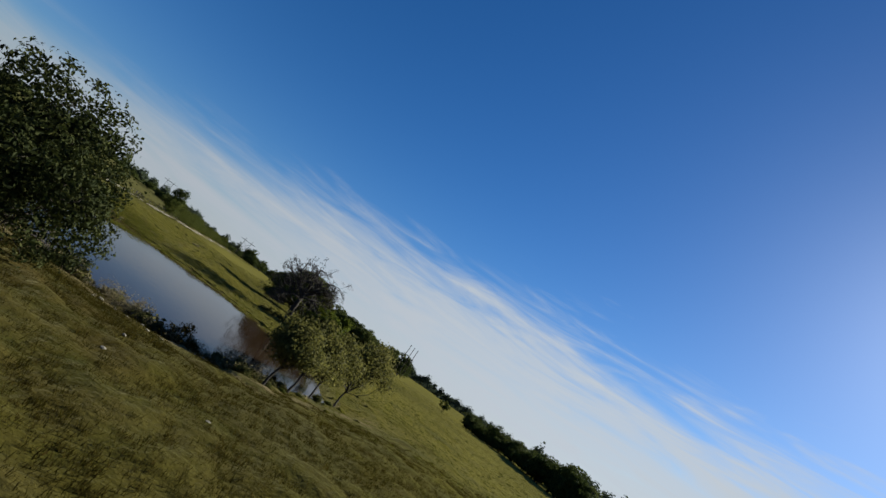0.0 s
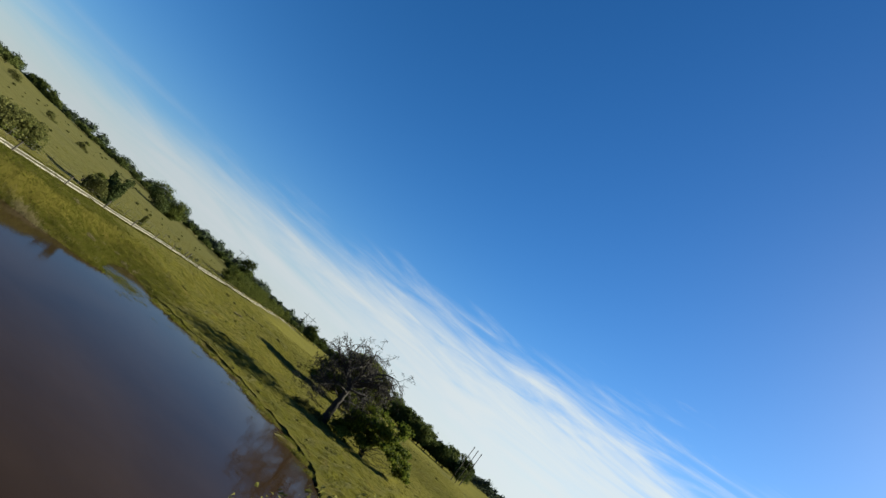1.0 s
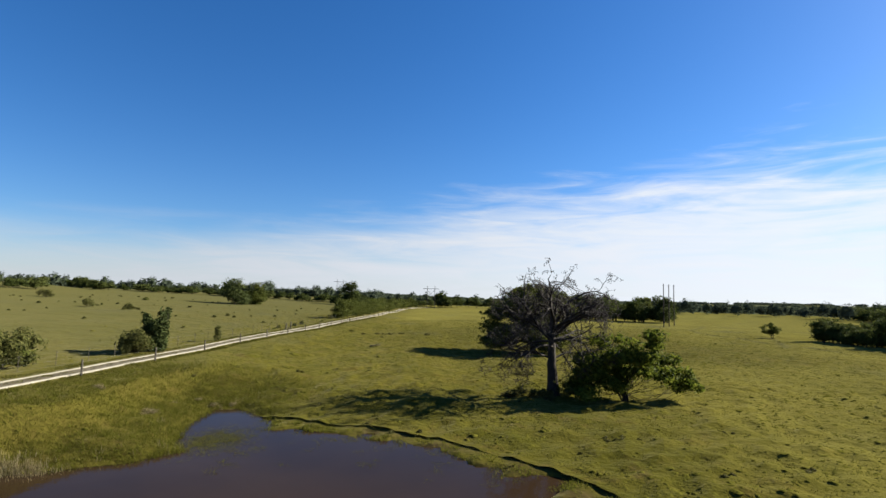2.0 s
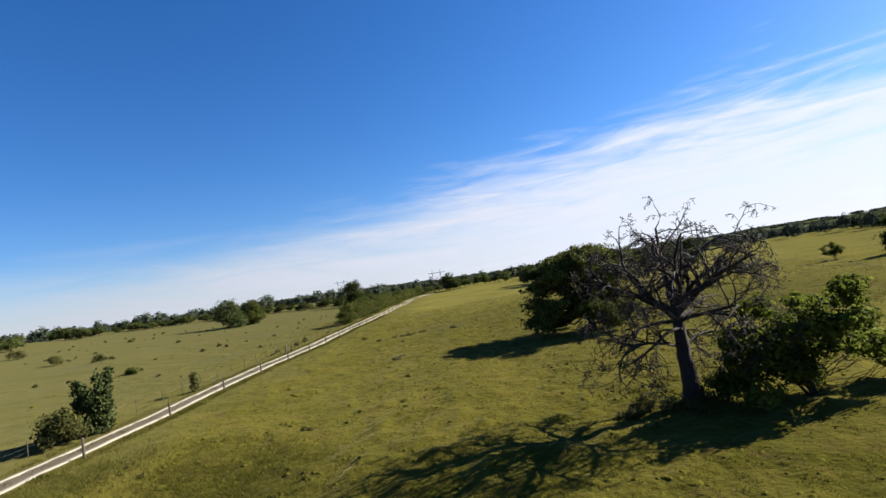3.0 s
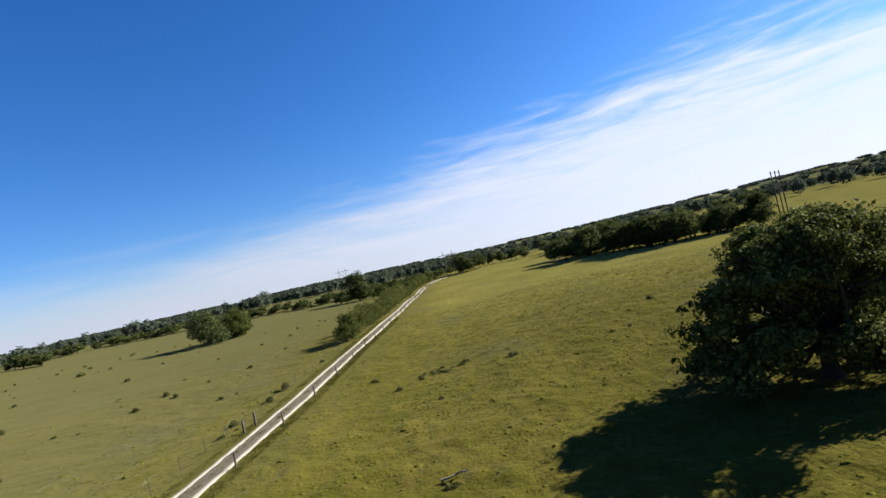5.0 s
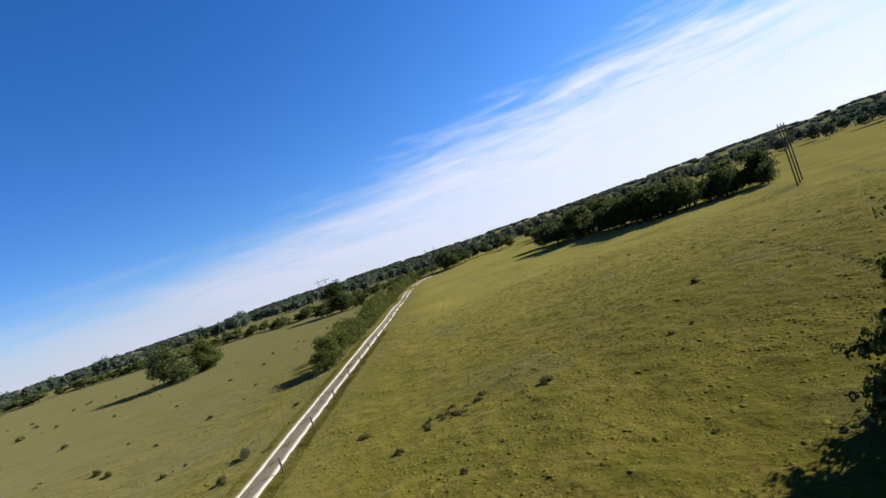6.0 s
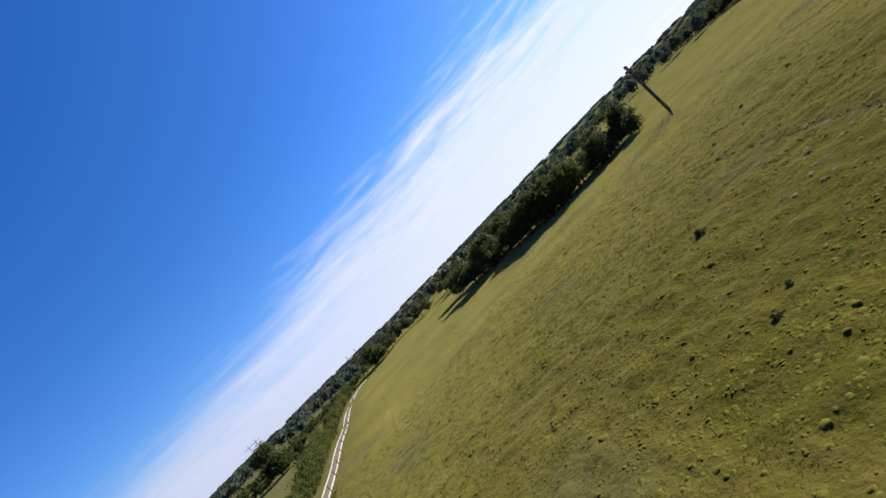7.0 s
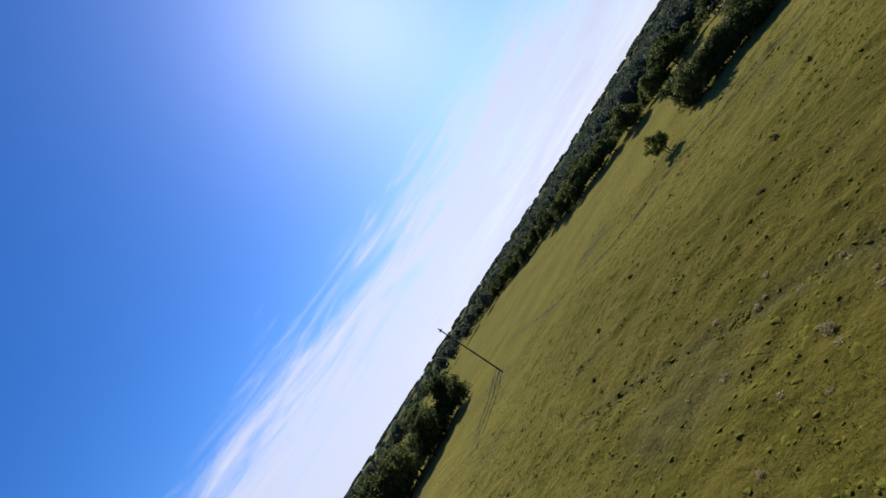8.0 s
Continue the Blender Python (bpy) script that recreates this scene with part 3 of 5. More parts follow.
def build_ground():
    xs, ys = axis(-30, 76, 0.30, 4200), axis(-56, 112, 0.30, 4200)
    X, Y = np.meshgrid(xs, ys)
    Z = height(X, Y)
    near = sstep((150 - np.hypot(X - 15, Y - 40)) / 60)
    d = pond_distance(X, Y)
    off = np.abs(X - track_x(Y))
    Z = Z + near * sstep(d / 2) * sstep((off - 1.5) / 1.5) * tussock(X, Y) - 0.09 * near * trail(X, Y, 0.28)
    nx, ny = len(xs), len(ys)
    i = np.arange(ny - 1)[:, None] * nx + np.arange(nx - 1)[None, :]
    f = np.stack([i, i + 1, i + nx + 1, i + nx], -1).reshape(-1, 4)
    me = mesh_of("ground", np.stack([X, Y, Z], -1).reshape(-1, 3), f, MAT["pasture"], True)
    mud = me.attributes.new("mud", 'FLOAT', 'POINT')
    far = shelf(X, Y)
    m = (1 - sstep((d + 0.9 + 0.4 * waves(X, Y, 21, 3.0)) / 1.0)) * 0.95 * (1 - far) * (1 - 0.75 * sstep((-X - 3) / 4) * sstep((Y + 20) / 8))
    m = np.maximum(m, far * np.maximum(np.exp(-((d + 0.05) / 0.3) ** 2) * 0.4, np.where(d < 0, np.clip(0.45 + 0.4 * waves(X, Y, 39, 2.5) - 0.3 * water_distance(X, Y), 0, 0.95), 0)))
    # browner, darker ground over the whole near bank, through the mud colour
    m = np.maximum(m, 0.28 * sstep((-Y - 31) / 7) * (0.75 + 0.45 * waves(X, Y, 39, 2.5)))
    m = np.maximum(m, 0.12 * np.exp(-((off - 0.2) / 1.6) ** 4) * (np.abs(Y) < 262))
    mud.data.foreach_set("value", m.ravel().astype(np.float32))
    dry = me.attributes.new("dry", 'FLOAT', 'POINT')
    w = np.exp(-(d / 17) ** 2) * (Y < -22) * (0.3 + 0.3 * waves(X, Y, 36, 5.0)) + 0.6 * trail(X, Y) + 0.55 * sstep((waves(X, Y, 31, 17) - 0.8) / 1.2) + 0.25 * np.exp(-((off - 3) / 2.0) ** 2) * (np.abs(Y) < 262) + 0.60 * sstep((-X - 19) / 8)
    dry.data.foreach_set("value", np.clip(w, 0, 0.85).ravel().astype(np.float32))
    # where the yellow and the painted backlight are laid over the grass
    ye = me.attributes.new("backlit_yellow", 'FLOAT', 'POINT')
    w = np.maximum(np.maximum(sstep((X - 40) / 32), sstep((X - 14) / 16) * sstep((50 - Y) / 20)), sstep((Y - 70) / 60) * sstep((X + 12) / 12)) * np.clip(0.65 + 0.2 * waves(X, Y, 47, 14), 0, 0.9)
    ye.data.foreach_set("value", w.ravel().astype(np.float32))
    rk = me.attributes.new("rank", 'FLOAT', 'POINT')
    w = rank_and_shade(X, Y) * np.clip(np.where(Y < -20, 1.0, 0.75) + 0.3 * waves(X, Y, 41, 3.5), 0, 1)
    rk.data.foreach_set("value", np.clip(w, 0, np.where(Y < -20, 0.95, np.where(Y > 36, 0.12 + 0.18 * sstep((X - 14) / 10) * sstep((80 - Y) / 14), np.where(X < -1, 0.38, 0.10)))).ravel().astype(np.float32))
    wd = me.attributes.new("wooded", 'FLOAT', 'POINT')
    w = sstep((np.hypot(X, Y) - 380) / 160) * sstep((waves(X, Y, 55, 420) + 1.0) / 0.5)
    wd.data.foreach_set("value", w.ravel().astype(np.float32))
    so = me.attributes.new("soil", 'FLOAT', 'POINT')
    w = bare_soil(X, Y)
    so.data.foreach_set("value", w.ravel().astype(np.float32))
    tagged(new("ground", me), "rolling green pasture of short tussocky grass", "ground", kind="structure")


build_ground()


def build_pond():
    poly = [Vector((x, y)) for x, y in POND]
    c = sum(poly, Vector((0, 0))) / len(poly)
    bm = bmesh.new()
    ring = [bm.verts.new((*(p + (p - c).normalized() * 2.5), WATER_Z)) for p in poly]
    bm.faces.new(ring)
    bmesh.ops.triangulate(bm, faces=bm.faces[:])
    me = bpy.data.meshes.new("pond_water")
    bm.to_mesh(me)
    bm.free()
    me.materials.append(MAT["water"])
    tagged(new("water", me), "still muddy brown pond water reflecting the sky", "water", kind="structure")


build_pond()


def build_cut_edge():
    """The dark undercut face of turf along the far shore."""
    line = [p for p in POND if p[0] > -6 and p[1] > -9]
    pts = []
    for (ax, ay), (bx, by) in zip(line, line[1:]):
        n = max(1, int(math.hypot(bx - ax, by - ay) / 0.22))
        pts += [(ax + (bx - ax) * i / n, ay + (by - ay) * i / n) for i in range(n)]
    p = np.array(pts)
    for _ in range(14):
        p[1:-1] = (p[:-2] + 2 * p[1:-1] + p[2:]) / 4
    t = np.gradient(p, axis=0)
    t /= np.linalg.norm(t, axis=1)[:, None]
    out = np.stack([-t[:, 1], t[:, 0]], -1)
    out *= np.where(pond_distance(*(p + out * 0.5).T) > 0, 1, -1)[:, None]
    k = np.arange(len(p)) * 0.22
    wig = 0.22 * waves(k, k * 0, 71, 4.5)[:, None] + 0.05 * waves(k, k * 0, 72, 0.9)[:, None]
    tall = np.clip(0.035 + 0.05 * waves(k, k * 0, 73, 3.0) + 0.03 * waves(k, k * 0, 74, 0.7), 0.0, 0.15)
    rows = []
    for reach, lift in ((0.55, -0.10), (0.10, -0.02), (-0.10, 0.0), (0.02, -0.45), (0.06, -1.0)):
        q = p + out * (reach + wig)
        top = height(*(p + out * (0.45 + wig)).T)
        z = np.maximum(top + 0.015 + lift * tall if lift > -0.2 else top + lift * tall, WATER_Z - 0.05)
        rows.append(np.stack([q[:, 0], q[:, 1], z], -1))
    V = np.stack(rows, 1)
    n = len(p)
    i = np.arange(n - 1)[:, None] * 5
    turf = (i + np.arange(2)[None, :])[..., None] + np.array([0, 1, 6, 5])
    face = (i + np.arange(2, 4)[None, :])[..., None] + np.array([0, 1, 6, 5])
    tagged(new("bank_turf", mesh_of("bank_turf", V.reshape(-1, 3), turf.reshape(-1, 4), MAT["pasture"], True)), "overhanging lip of grass turf along the pond's far shore", "ground", kind="structure")
    tagged(new("bank_face", mesh_of("bank_face", V.reshape(-1, 3), face.reshape(-1, 4), MAT["verge"], True)), "dark undercut soil face of the pond's far bank", "ground", kind="structure")


build_cut_edge()


def strip(name, lo, hi, y0, y1, lift, mat, label, rag, seed):
    """A ribbon of the track between two offsets from its middle, with worn edges and a domed top."""
    ys = np.arange(y0, y1, 0.6)
    across = np.linspace(0, 1, 5)
    el = lo + rag * waves(ys, ys * 0, seed, 2.4, 9)
    er = hi + rag * waves(ys, ys * 0, seed + 1, 1.9, 9)
    V = []
    for k, a in enumerate(across):
        x = track_x(ys) + el + (er - el) * a
        z = height(x, ys) + lift * (1.0 if 0 < k < 4 else -1.5) + 0.012 * waves(x, ys, seed + 2, 1.1)
        V.append(np.stack([x, ys, z], -1))
    V = np.stack(V, 1)
    n = len(ys)
    i = np.arange(n - 1)[:, None] * 5 + np.arange(4)[None, :]
    f = np.stack([i, i + 1, i + 6, i + 5], -1).reshape(-1, 4)
    return tagged(new(name, mesh_of(name, V.reshape(-1, 3), f, mat, True)), label, "track", kind="structure")


strip("track_verge", -1.28, 1.18, -70, 258, 0.022, MAT["verge"], "bare brown soil and dead grass along the farm track", 0.12, 40)
strip("track_rut_left", -1.02, -0.46, -70, 258, 0.045, MAT["gravel"], "pale crushed-stone wheel rut of the farm track", 0.025, 50)
strip("track_rut_right", 0.44, 0.96, -70, 258, 0.045, MAT["gravel"], "pale crushed-stone wheel rut with a ragged edge", 0.04, 60)


def gz(x, y):
    return float(height(np.array([float(x)]), np.array([float(y)]))[0])


# ---- the big oak ----
def oak_lobes():
    """Many small lobes under the oak's outline: high dome, a lower shoulder towards the east."""
    rg = np.random.default_rng(33)
    out = []
    ex, ey = 0.85, -0.53
    while len(out) < 112:
        a, b = rg.uniform(-5.4, 4.9), rg.uniform(-4.4, 4.4)
        q = math.hypot(a / 5.4, b / 4.7)
        if q > 1:
            continue
        top = float(np.interp(a, (-5.4, -4.4, -3.7, -2.8, -1.5, 0.0, 1.2, 2.5, 3.8, 4.9), (4.4, 5.0, 6.6, 8.2, 9.4, 9.7, 9.5, 9.0, 8.1, 6.8))) * (1 - 0.20 * (b / 4.6) ** 2)
        r = rg.uniform(0.6, 1.1)
        lo = 2.3 if -2.4 < a < 2.2 and b < 2.5 else 1.0 if a > 0 else 0.8
        pick = rg.random()
        z = top - r if pick < 0.40 else lo + r * 0.75 if pick < 0.74 and q > 0.5 else rg.uniform(lo + r, max(lo + r + 0.1, top - r))
        w = 1.12 if a < 0 else 0.95 if z > 2.6 else 0.86
        out.append((w * a * ex - 1.05 * b * ey, w * a * ey + 1.05 * b * ex, 0.94 * z, r * 1.25, r * 1.25, r * 0.84))
    return out


broadleaf("oak_tree", 3, oak_lobes(), 0.48, 2.3, 3400, 22, 0.20, MAT["oak"], MAT["bark"], "broad dark-green oak standing alone in the pasture", "tree", (18.9, 47.0, gz(18.9, 47.0)), clump=0.26, shell=0.7, keep_low=0.6, limbs=True, bough=9)


# ---- the dead tree ----
def dead_tree():
    rng = np.random.default_rng(62)
    tree = thing("dead_tree", "bare dead oak with dark twisted branches beside the pond", "tree", (14.95, 17.8, gz(14.95, 17.8)))

    def grow(out, p, d, length, r, depth, sink):
        n = max(4, int(length / 0.30))
        pts = [p]
        curl = rng.normal(0, (0, 0.05, 0.09, 0.12, 0.14, 0.16)[depth], 3)
        for i in range(n):
            # branches turn back where they would leave the rounded crown
            q = (p - np.array([0.0, 0.0, 4.7])) / np.array([4.9, 4.9, 4.05])
            over = max(0.0, float(np.linalg.norm(q)) - 0.85)
            if over > 0.2 and i > 1 and depth > 2:
                break
            d = d + curl + rng.normal(0, (0, 0.13, 0.19, 0.26, 0.30, 0.30)[depth], 3) + np.array([0, 0, sink if depth < 4 else 0.02]) - 0.45 * over * q
            d /= np.linalg.norm(d)
            p = p + d * length / n
            pts.append(p)
        n = len(pts) - 1
        rad = [r * (1 - 0.75 * k / n) for k in range(n + 1)]
        out[depth > 2].append((np.array(pts), np.array(rad)))
        if depth >= 5:
            return
        for _ in range((0, 7, 5, 4, 4)[depth]):
            j = rng.integers(max(1, n // 3), n + 1)
            ax = (pts[j] - pts[j - 1]) / max(np.linalg.norm(pts[j] - pts[j - 1]), 1e-6)
            side = np.cross(ax, rng.normal(0, 1, 3))
            side /= max(np.linalg.norm(side), 1e-6)
            dd = ax * 0.8 + side * rng.uniform(0.5, 1.0)
            grow(out, pts[j], dd / np.linalg.norm(dd), length * rng.uniform(0.34, 0.58), max(rad[j] * 0.70, 0.016), depth + 1, sink)

    # a leader that carries the limbs at many heights
    pts, rad = bent(rng, (0, 0, -0.3), (-0.10, 0.1, 5.6), 0.50, 0.22, 0.02, 15)
    rad = rad * (1 + 0.45 * np.exp(-np.linspace(0, 1, 15) * 10))
    part("trunk", mesh_of("trunk", *tubes([(pts, rad)], 12), MAT["deadwood"], True), tree)
    for k, (a, h, up, ln, r, sink) in enumerate(((3.3, 3.0, 0.45, 5.2, 0.10, -0.06), (4.3, 4.0, 0.45, 4.3, 0.11, -0.06), (0.1, 3.1, 0.45, 4.6, 0.10, -0.05), (1.3, 4.0, 0.45, 4.2, 0.10, -0.05),
                                                (2.4, 4.3, 0.50, 3.9, 0.12, -0.04), (5.4, 4.3, 0.50, 4.5, 0.12, -0.04), (3.6, 4.8, 0.80, 5.2, 0.17, -0.01), (0.6, 4.9, 0.80, 5.0, 0.17, -0.01),
                                                (5.0, 5.0, 0.90, 4.9, 0.16, 0.0), (1.9, 5.1, 0.95, 4.2, 0.16, 0.0), (2.9, 4.7, 1.1, 5.0, 0.19, 0.02), (0.0, 4.6, 1.05, 5.0, 0.19, 0.02),
                                                (4.5, 5.2, 1.3, 5.0, 0.17, 0.02), (1.2, 5.3, 1.5, 5.0, 0.17, 0.03), (5.9, 5.5, 2.0, 5.0, 0.16, 0.03), (3.6, 2.9, 0.20, 4.0, 0.08, -0.05), (5.8, 4.2, 0.7, 4.4, 0.12, -0.02), (0.9, 4.3, 0.6, 4.6, 0.12, -0.02),
                                                (4.0, 4.5, 1.0, 4.4, 0.13, 0.0))):
        j = int(np.argmin(np.abs(pts[:, 2] - h)))
        d = np.array([math.cos(a), math.sin(a), up * 0.8])
        out = ([], [])
        grow(out, pts[j], d / np.linalg.norm(d), ln * (1.12 if h < 4.3 else 1.0), r * 1.02, 1, sink)
        va, fa = tubes(out[0], 6)
        vb, fb = tubes(out[1], 4)
        part("limb", mesh_of("limb", np.concatenate([va, vb]), np.concatenate([fa, fb + len(va)]), MAT["deadwood"], True), tree)
    tree.scale = (1.0, 1.0, 0.94)


dead_tree()


def leaning_lobes():
    """Loose lobes: a rounded middle, a low skirt towards the dead oak and long boughs that arch down to the east."""
    rg = np.random.default_rng(23)
    out = []
    for i in range(52):
        a = rg.uniform(-3.4, 5.4)
        b = rg.uniform(-2.1, 2.1) * (1 - 0.09 * abs(a))
        top = 5.5 - (0.24 if a < 0 else 0.135) * (a - 0.2) ** 2 + rg.normal(0, 0.25)
        low = 0.45 if a < 1.0 else 0.9
        r = rg.uniform(0.38, 0.8) * (1 - 0.08 * max(0, a))
        out.append((a, b, max(low + r * 0.5, top - r - (top - low) * 0.75 * rg.random() ** 1.3), r * 1.45, r * 1.3, r * 0.7))
    return out


broadleaf("leaning_tree", 21, leaning_lobes(), 0.085, 0.75, 1150, 12, 0.22, MAT["sprout"], MAT["bark"], "low spreading tree with bright green leaves beside the dead oak", "tree", (20.0, 16.6, gz(20.0, 16.6)), clump=0.26, shell=0.25, stems=6, keep_low=0.3, limbs=True, twigs=3)
r = np.random.default_rng(24)
broadleaf("undergrowth_bush", 22, ragged_lobes(r, 15, 3.4, 0.0, 2.7), 0.035, 0.5, 120, 8, 0.15, MAT["scrub"], MAT["deadwood"], "dark twiggy undergrowth at the foot of the dead oak", "bush", (16.6, 17.3, gz(16.6, 17.3)), clump=0.2, stems=5, shell=0.2, keep_low=0.0, limbs=True)
for bx, by, bs in ((13.4, 16.8, 0.32), (12.3, 17.8, 0.25), (14.1, 16.1, 0.28), (11.4, 17.1, 0.2)):
    r = np.random.default_rng(int(bx * 10))
    broadleaf("tangled_bush", int(by * 10), ragged_lobes(r, 8, 5.5 * bs, 0.0, 3.0 * bs), 0.02, 0.15, 60, 9, 0.11, MAT["weed"], MAT["deadwood"], "low brownish tangle of weeds under the dead oak", "bush", (bx, by, gz(bx, by)), "tangle under the dead oak", clump=0.12, stems=3, shell=0.2, keep_low=-0.02)

# ---- trees on the near bank ----
for i, (x, y, h, w, ln) in enumerate(((9.5, -30.6, 3.7, 3.0, (0.20, 0.25)), (11.2, -27.4, 4.1, 3.4, (0.2, 0.4)), (13.0, -25.1, 4.1, 3.4, (0.1, 0.35)), (15.7, -21.2, 5.7, 4.6, (0.1, 0.1)))):
    r = np.random.default_rng(170 + i)
    lobes = [(a + ln[0] * 1.5, b + ln[1] * 1.5, c, d, e, f) for a, b, c, d, e, f in ragged_lobes(r, 15, w * 1.05, 1.2, h * 1.06)]
    broadleaf("willow_tree", 80 + i, lobes, 0.075, 1.3, 820, 12, 0.125, MAT["willow"], MAT["bark"], "slender leaning willow with sparse yellow-green leaves at the water's edge", "tree", (x, y, gz(x, y)), "willows on the bank", clump=0.33, lean=ln, shell=0.2, keep_low=0.7, limbs=True)
r = np.random.default_rng(77)
broadleaf("bank_tree", 88, ragged_lobes(r, 46, 7.4, -0.3, 6.6), 0.14, 1.0, 2100, 16, 0.11, MAT["bank"], MAT["bark"], "dense bushy tree with dull green leaves on the pond bank", "tree", (-1.0, -36.8, gz(-1.0, -36.8) - 0.2), clump=0.20, stems=3, keep_low=-0.1, limbs=True)

# ---- woods: a few kinds of tree, each planted many times ----
KINDS = []
for i, (w, h, n) in enumerate(((8.5, 9.5, 9), (7.0, 8.5, 8), (9.5, 8.0, 10), (6.0, 7.5, 7), (5.0, 9.0, 7))):
    r = np.random.default_rng(200 + i)
    KINDS.append(broadleaf("woodland_tree", 210 + i, ragged_lobes(r, 2 * n + 6, w, 0.7, h), 0.2, 2.2, 620, 10, 0.38, MAT["wood"], MAT["bark"], "dark green woodland tree at the edge of the pasture", "tree",
                           ((62, 172), (70, 163), (57, 190), (77, 157), (53, 212))[i] + (0.5,), "woodland trees", clump=0.42, shell=0.4, keep_low=0.3, bough=6, twigs=2))
for k in KINDS:
    x, y, _ = k.location
    k.location.z = gz(x, y) - 0.05
FAR_KINDS = []
for i, (w, h) in enumerate(((8.0, 9.0), (7.5, 8.0), (6.0, 7.8))):
    r = np.random.default_rng(230 + i)
    FAR_KINDS.append(broadleaf("woodland_tree", 240 + i, ragged_lobes(r, 20, w, 0.5, h), 0.2, 2.0, 300, 8, 0.50, MAT["wood"], MAT["bark"], "dark green woodland tree at the edge of the pasture", "tree",
                               ((150, 126), (172, 152), (205, 200))[i] + (0.5,), "woodland trees", clump=0.42, shell=0.4, keep_low=0.2, bough=6, twigs=0))
for k in FAR_KINDS:
    k.location.z = gz(k.location.x, k.location.y) - 0.05
rng = np.random.default_rng(300)


def plant(pts, lo=0.8, hi=1.15, kinds=KINDS, name="", label="", group="", wide=1.0):
    for x, y in pts:
        k = kinds[rng.integers(len(kinds))]
        s = rng.uniform(lo, hi)
        ob = copy_thing(k, Matrix.LocRotScale((x, y, gz(x, y) - 0.05), Euler((0, 0, rng.uniform(0, 6.28))), (s * wide * rng.uniform(0.9, 1.15), s * wide * rng.uniform(0.9, 1.15), s)))
        if name:
            ob.name = name
        if label:
            tagged(ob, label, group=group)


def along(line, step, deep, jitter):
    """Places along a line of corners, in rows going back from it (to its right)."""
    out = []
    for (ax, ay), (bx, by) in zip(line, line[1:]):
        n = max(1, int(math.hypot(bx - ax, by - ay) / step))
        ux, uy = (bx - ax) / math.hypot(bx - ax, by - ay), (by - ay) / math.hypot(bx - ax, by - ay)
        for i in range(n):
            for k in range(deep):
                t = (i + 0.5) / n
                out.append((ax + (bx - ax) * t + uy * k * step + rng.normal(0, jitter), ay + (by - ay) * t - ux * k * step + rng.normal(0, jitter)))
    return out


# the wood behind the power poles, the belt to its right and the wood across the far pasture
plant(along([(86, 149), (73, 156), (61, 154), (51, 163), (44, 180), (41, 198)], 5.4, 3, 2.1)[::-1], 0.65, 1.3)
plant(along([(84, 20), (83, 45)], 3.4, 3, 1.2), 0.65, 1.05)
plant(along([(83, 45), (81.5, 62)], 2.8, 3, 1.1), 0.42, 0.80)
plant(along([(81.5, 62), (81.5, 72), (84, 82)], 1.9, 3, 0.9), 0.30, 0.62)
plant(along([(70, -30), (78, -6), (83, 16)], 6.0, 2, 1.2), 0.6, 0.95, FAR_KINDS)
plant(along([(133, 60), (136, 91), (138, 108), (158, 137), (186, 168), (226, 235), (240, 276)], 5.5, 2, 2.6), 0.6, 1.05, FAR_KINDS)
# the far side of the pasture by the track's end
plant(along([(58, 236), (47, 274), (35, 270), (20, 284)], 8.0, 2, 2.5), 0.7, 1.0, FAR_KINDS)
plant([(11.0, 262), (14.5, 266), (18, 270), (8.5, 272)], 0.8, 1.0, KINDS[:3])
plant([(9.5, 268)], 1.15, 1.2, KINDS[:1])
plant(along([(4, 290), (-36, 218), (-54, 213), (-72, 214), (-102, 221), (-143, 240), (-172, 236)], 4.2, 2, 1.8), 0.32, 0.55, FAR_KINDS, wide=1.45)
plant(along([(-118, 140), (-128, 110), (-150, 85)], 5.0, 2, 2.0), 0.4, 0.6, FAR_KINDS, wide=1.3)
# clumps in the left pasture, leafy to the ground
CLUMP = []
for i, (w, h, x, y) in enumerate(((10.0, 9.6, -57.5, 140.5), (7.5, 7.8, -54.0, 149.0))):
    r = np.random.default_rng(320 + i)
    CLUMP.append(broadleaf("pasture_tree", 322 + i, ragged_lobes(r, 26, w, -0.8, h), 0.16, 1.2, 820, 12, 0.30, MAT["hedge"] if i else MAT["fresh"], MAT["bark"], "rounded bushy tree leafy to the ground in the pasture", "tree", (x, y, gz(x, y)), "pasture trees", clump=0.42, stems=2, keep_low=0.0, bough=5, twigs=2))
plant([(-126, 170), (-131, 173), (-121.5, 171)], 0.5, 0.65)
r = np.random.default_rng(327)
broadleaf("field_tree", 328, ragged_lobes(r, 20, 8.0, 0.4, 8.8), 0.18, 1.8, 560, 10, 0.42, MAT["fresh"], MAT["bark"], "lighter green tree at the corner of the wood", "tree", (40.0, 203.0, gz(40.0, 203.0)), clump=0.5, keep_low=0.1)
r = np.random.default_rng(310)
broadleaf("tall_tree", 311, ragged_lobes(r, 24, 8.5, 0.5, 12.2), 0.2, 3.5, 760, 10, 0.42, MAT["wood"], MAT["bark"], "tall open-crowned tree rising behind the hedgerow", "tree", (-31, 200, gz(-31, 200)), clump=0.5, shell=0.4)

plant([(-35, 196), (-28, 204), (-38, 202), (-25, 207), (-31, 206)], 0.42, 0.6)

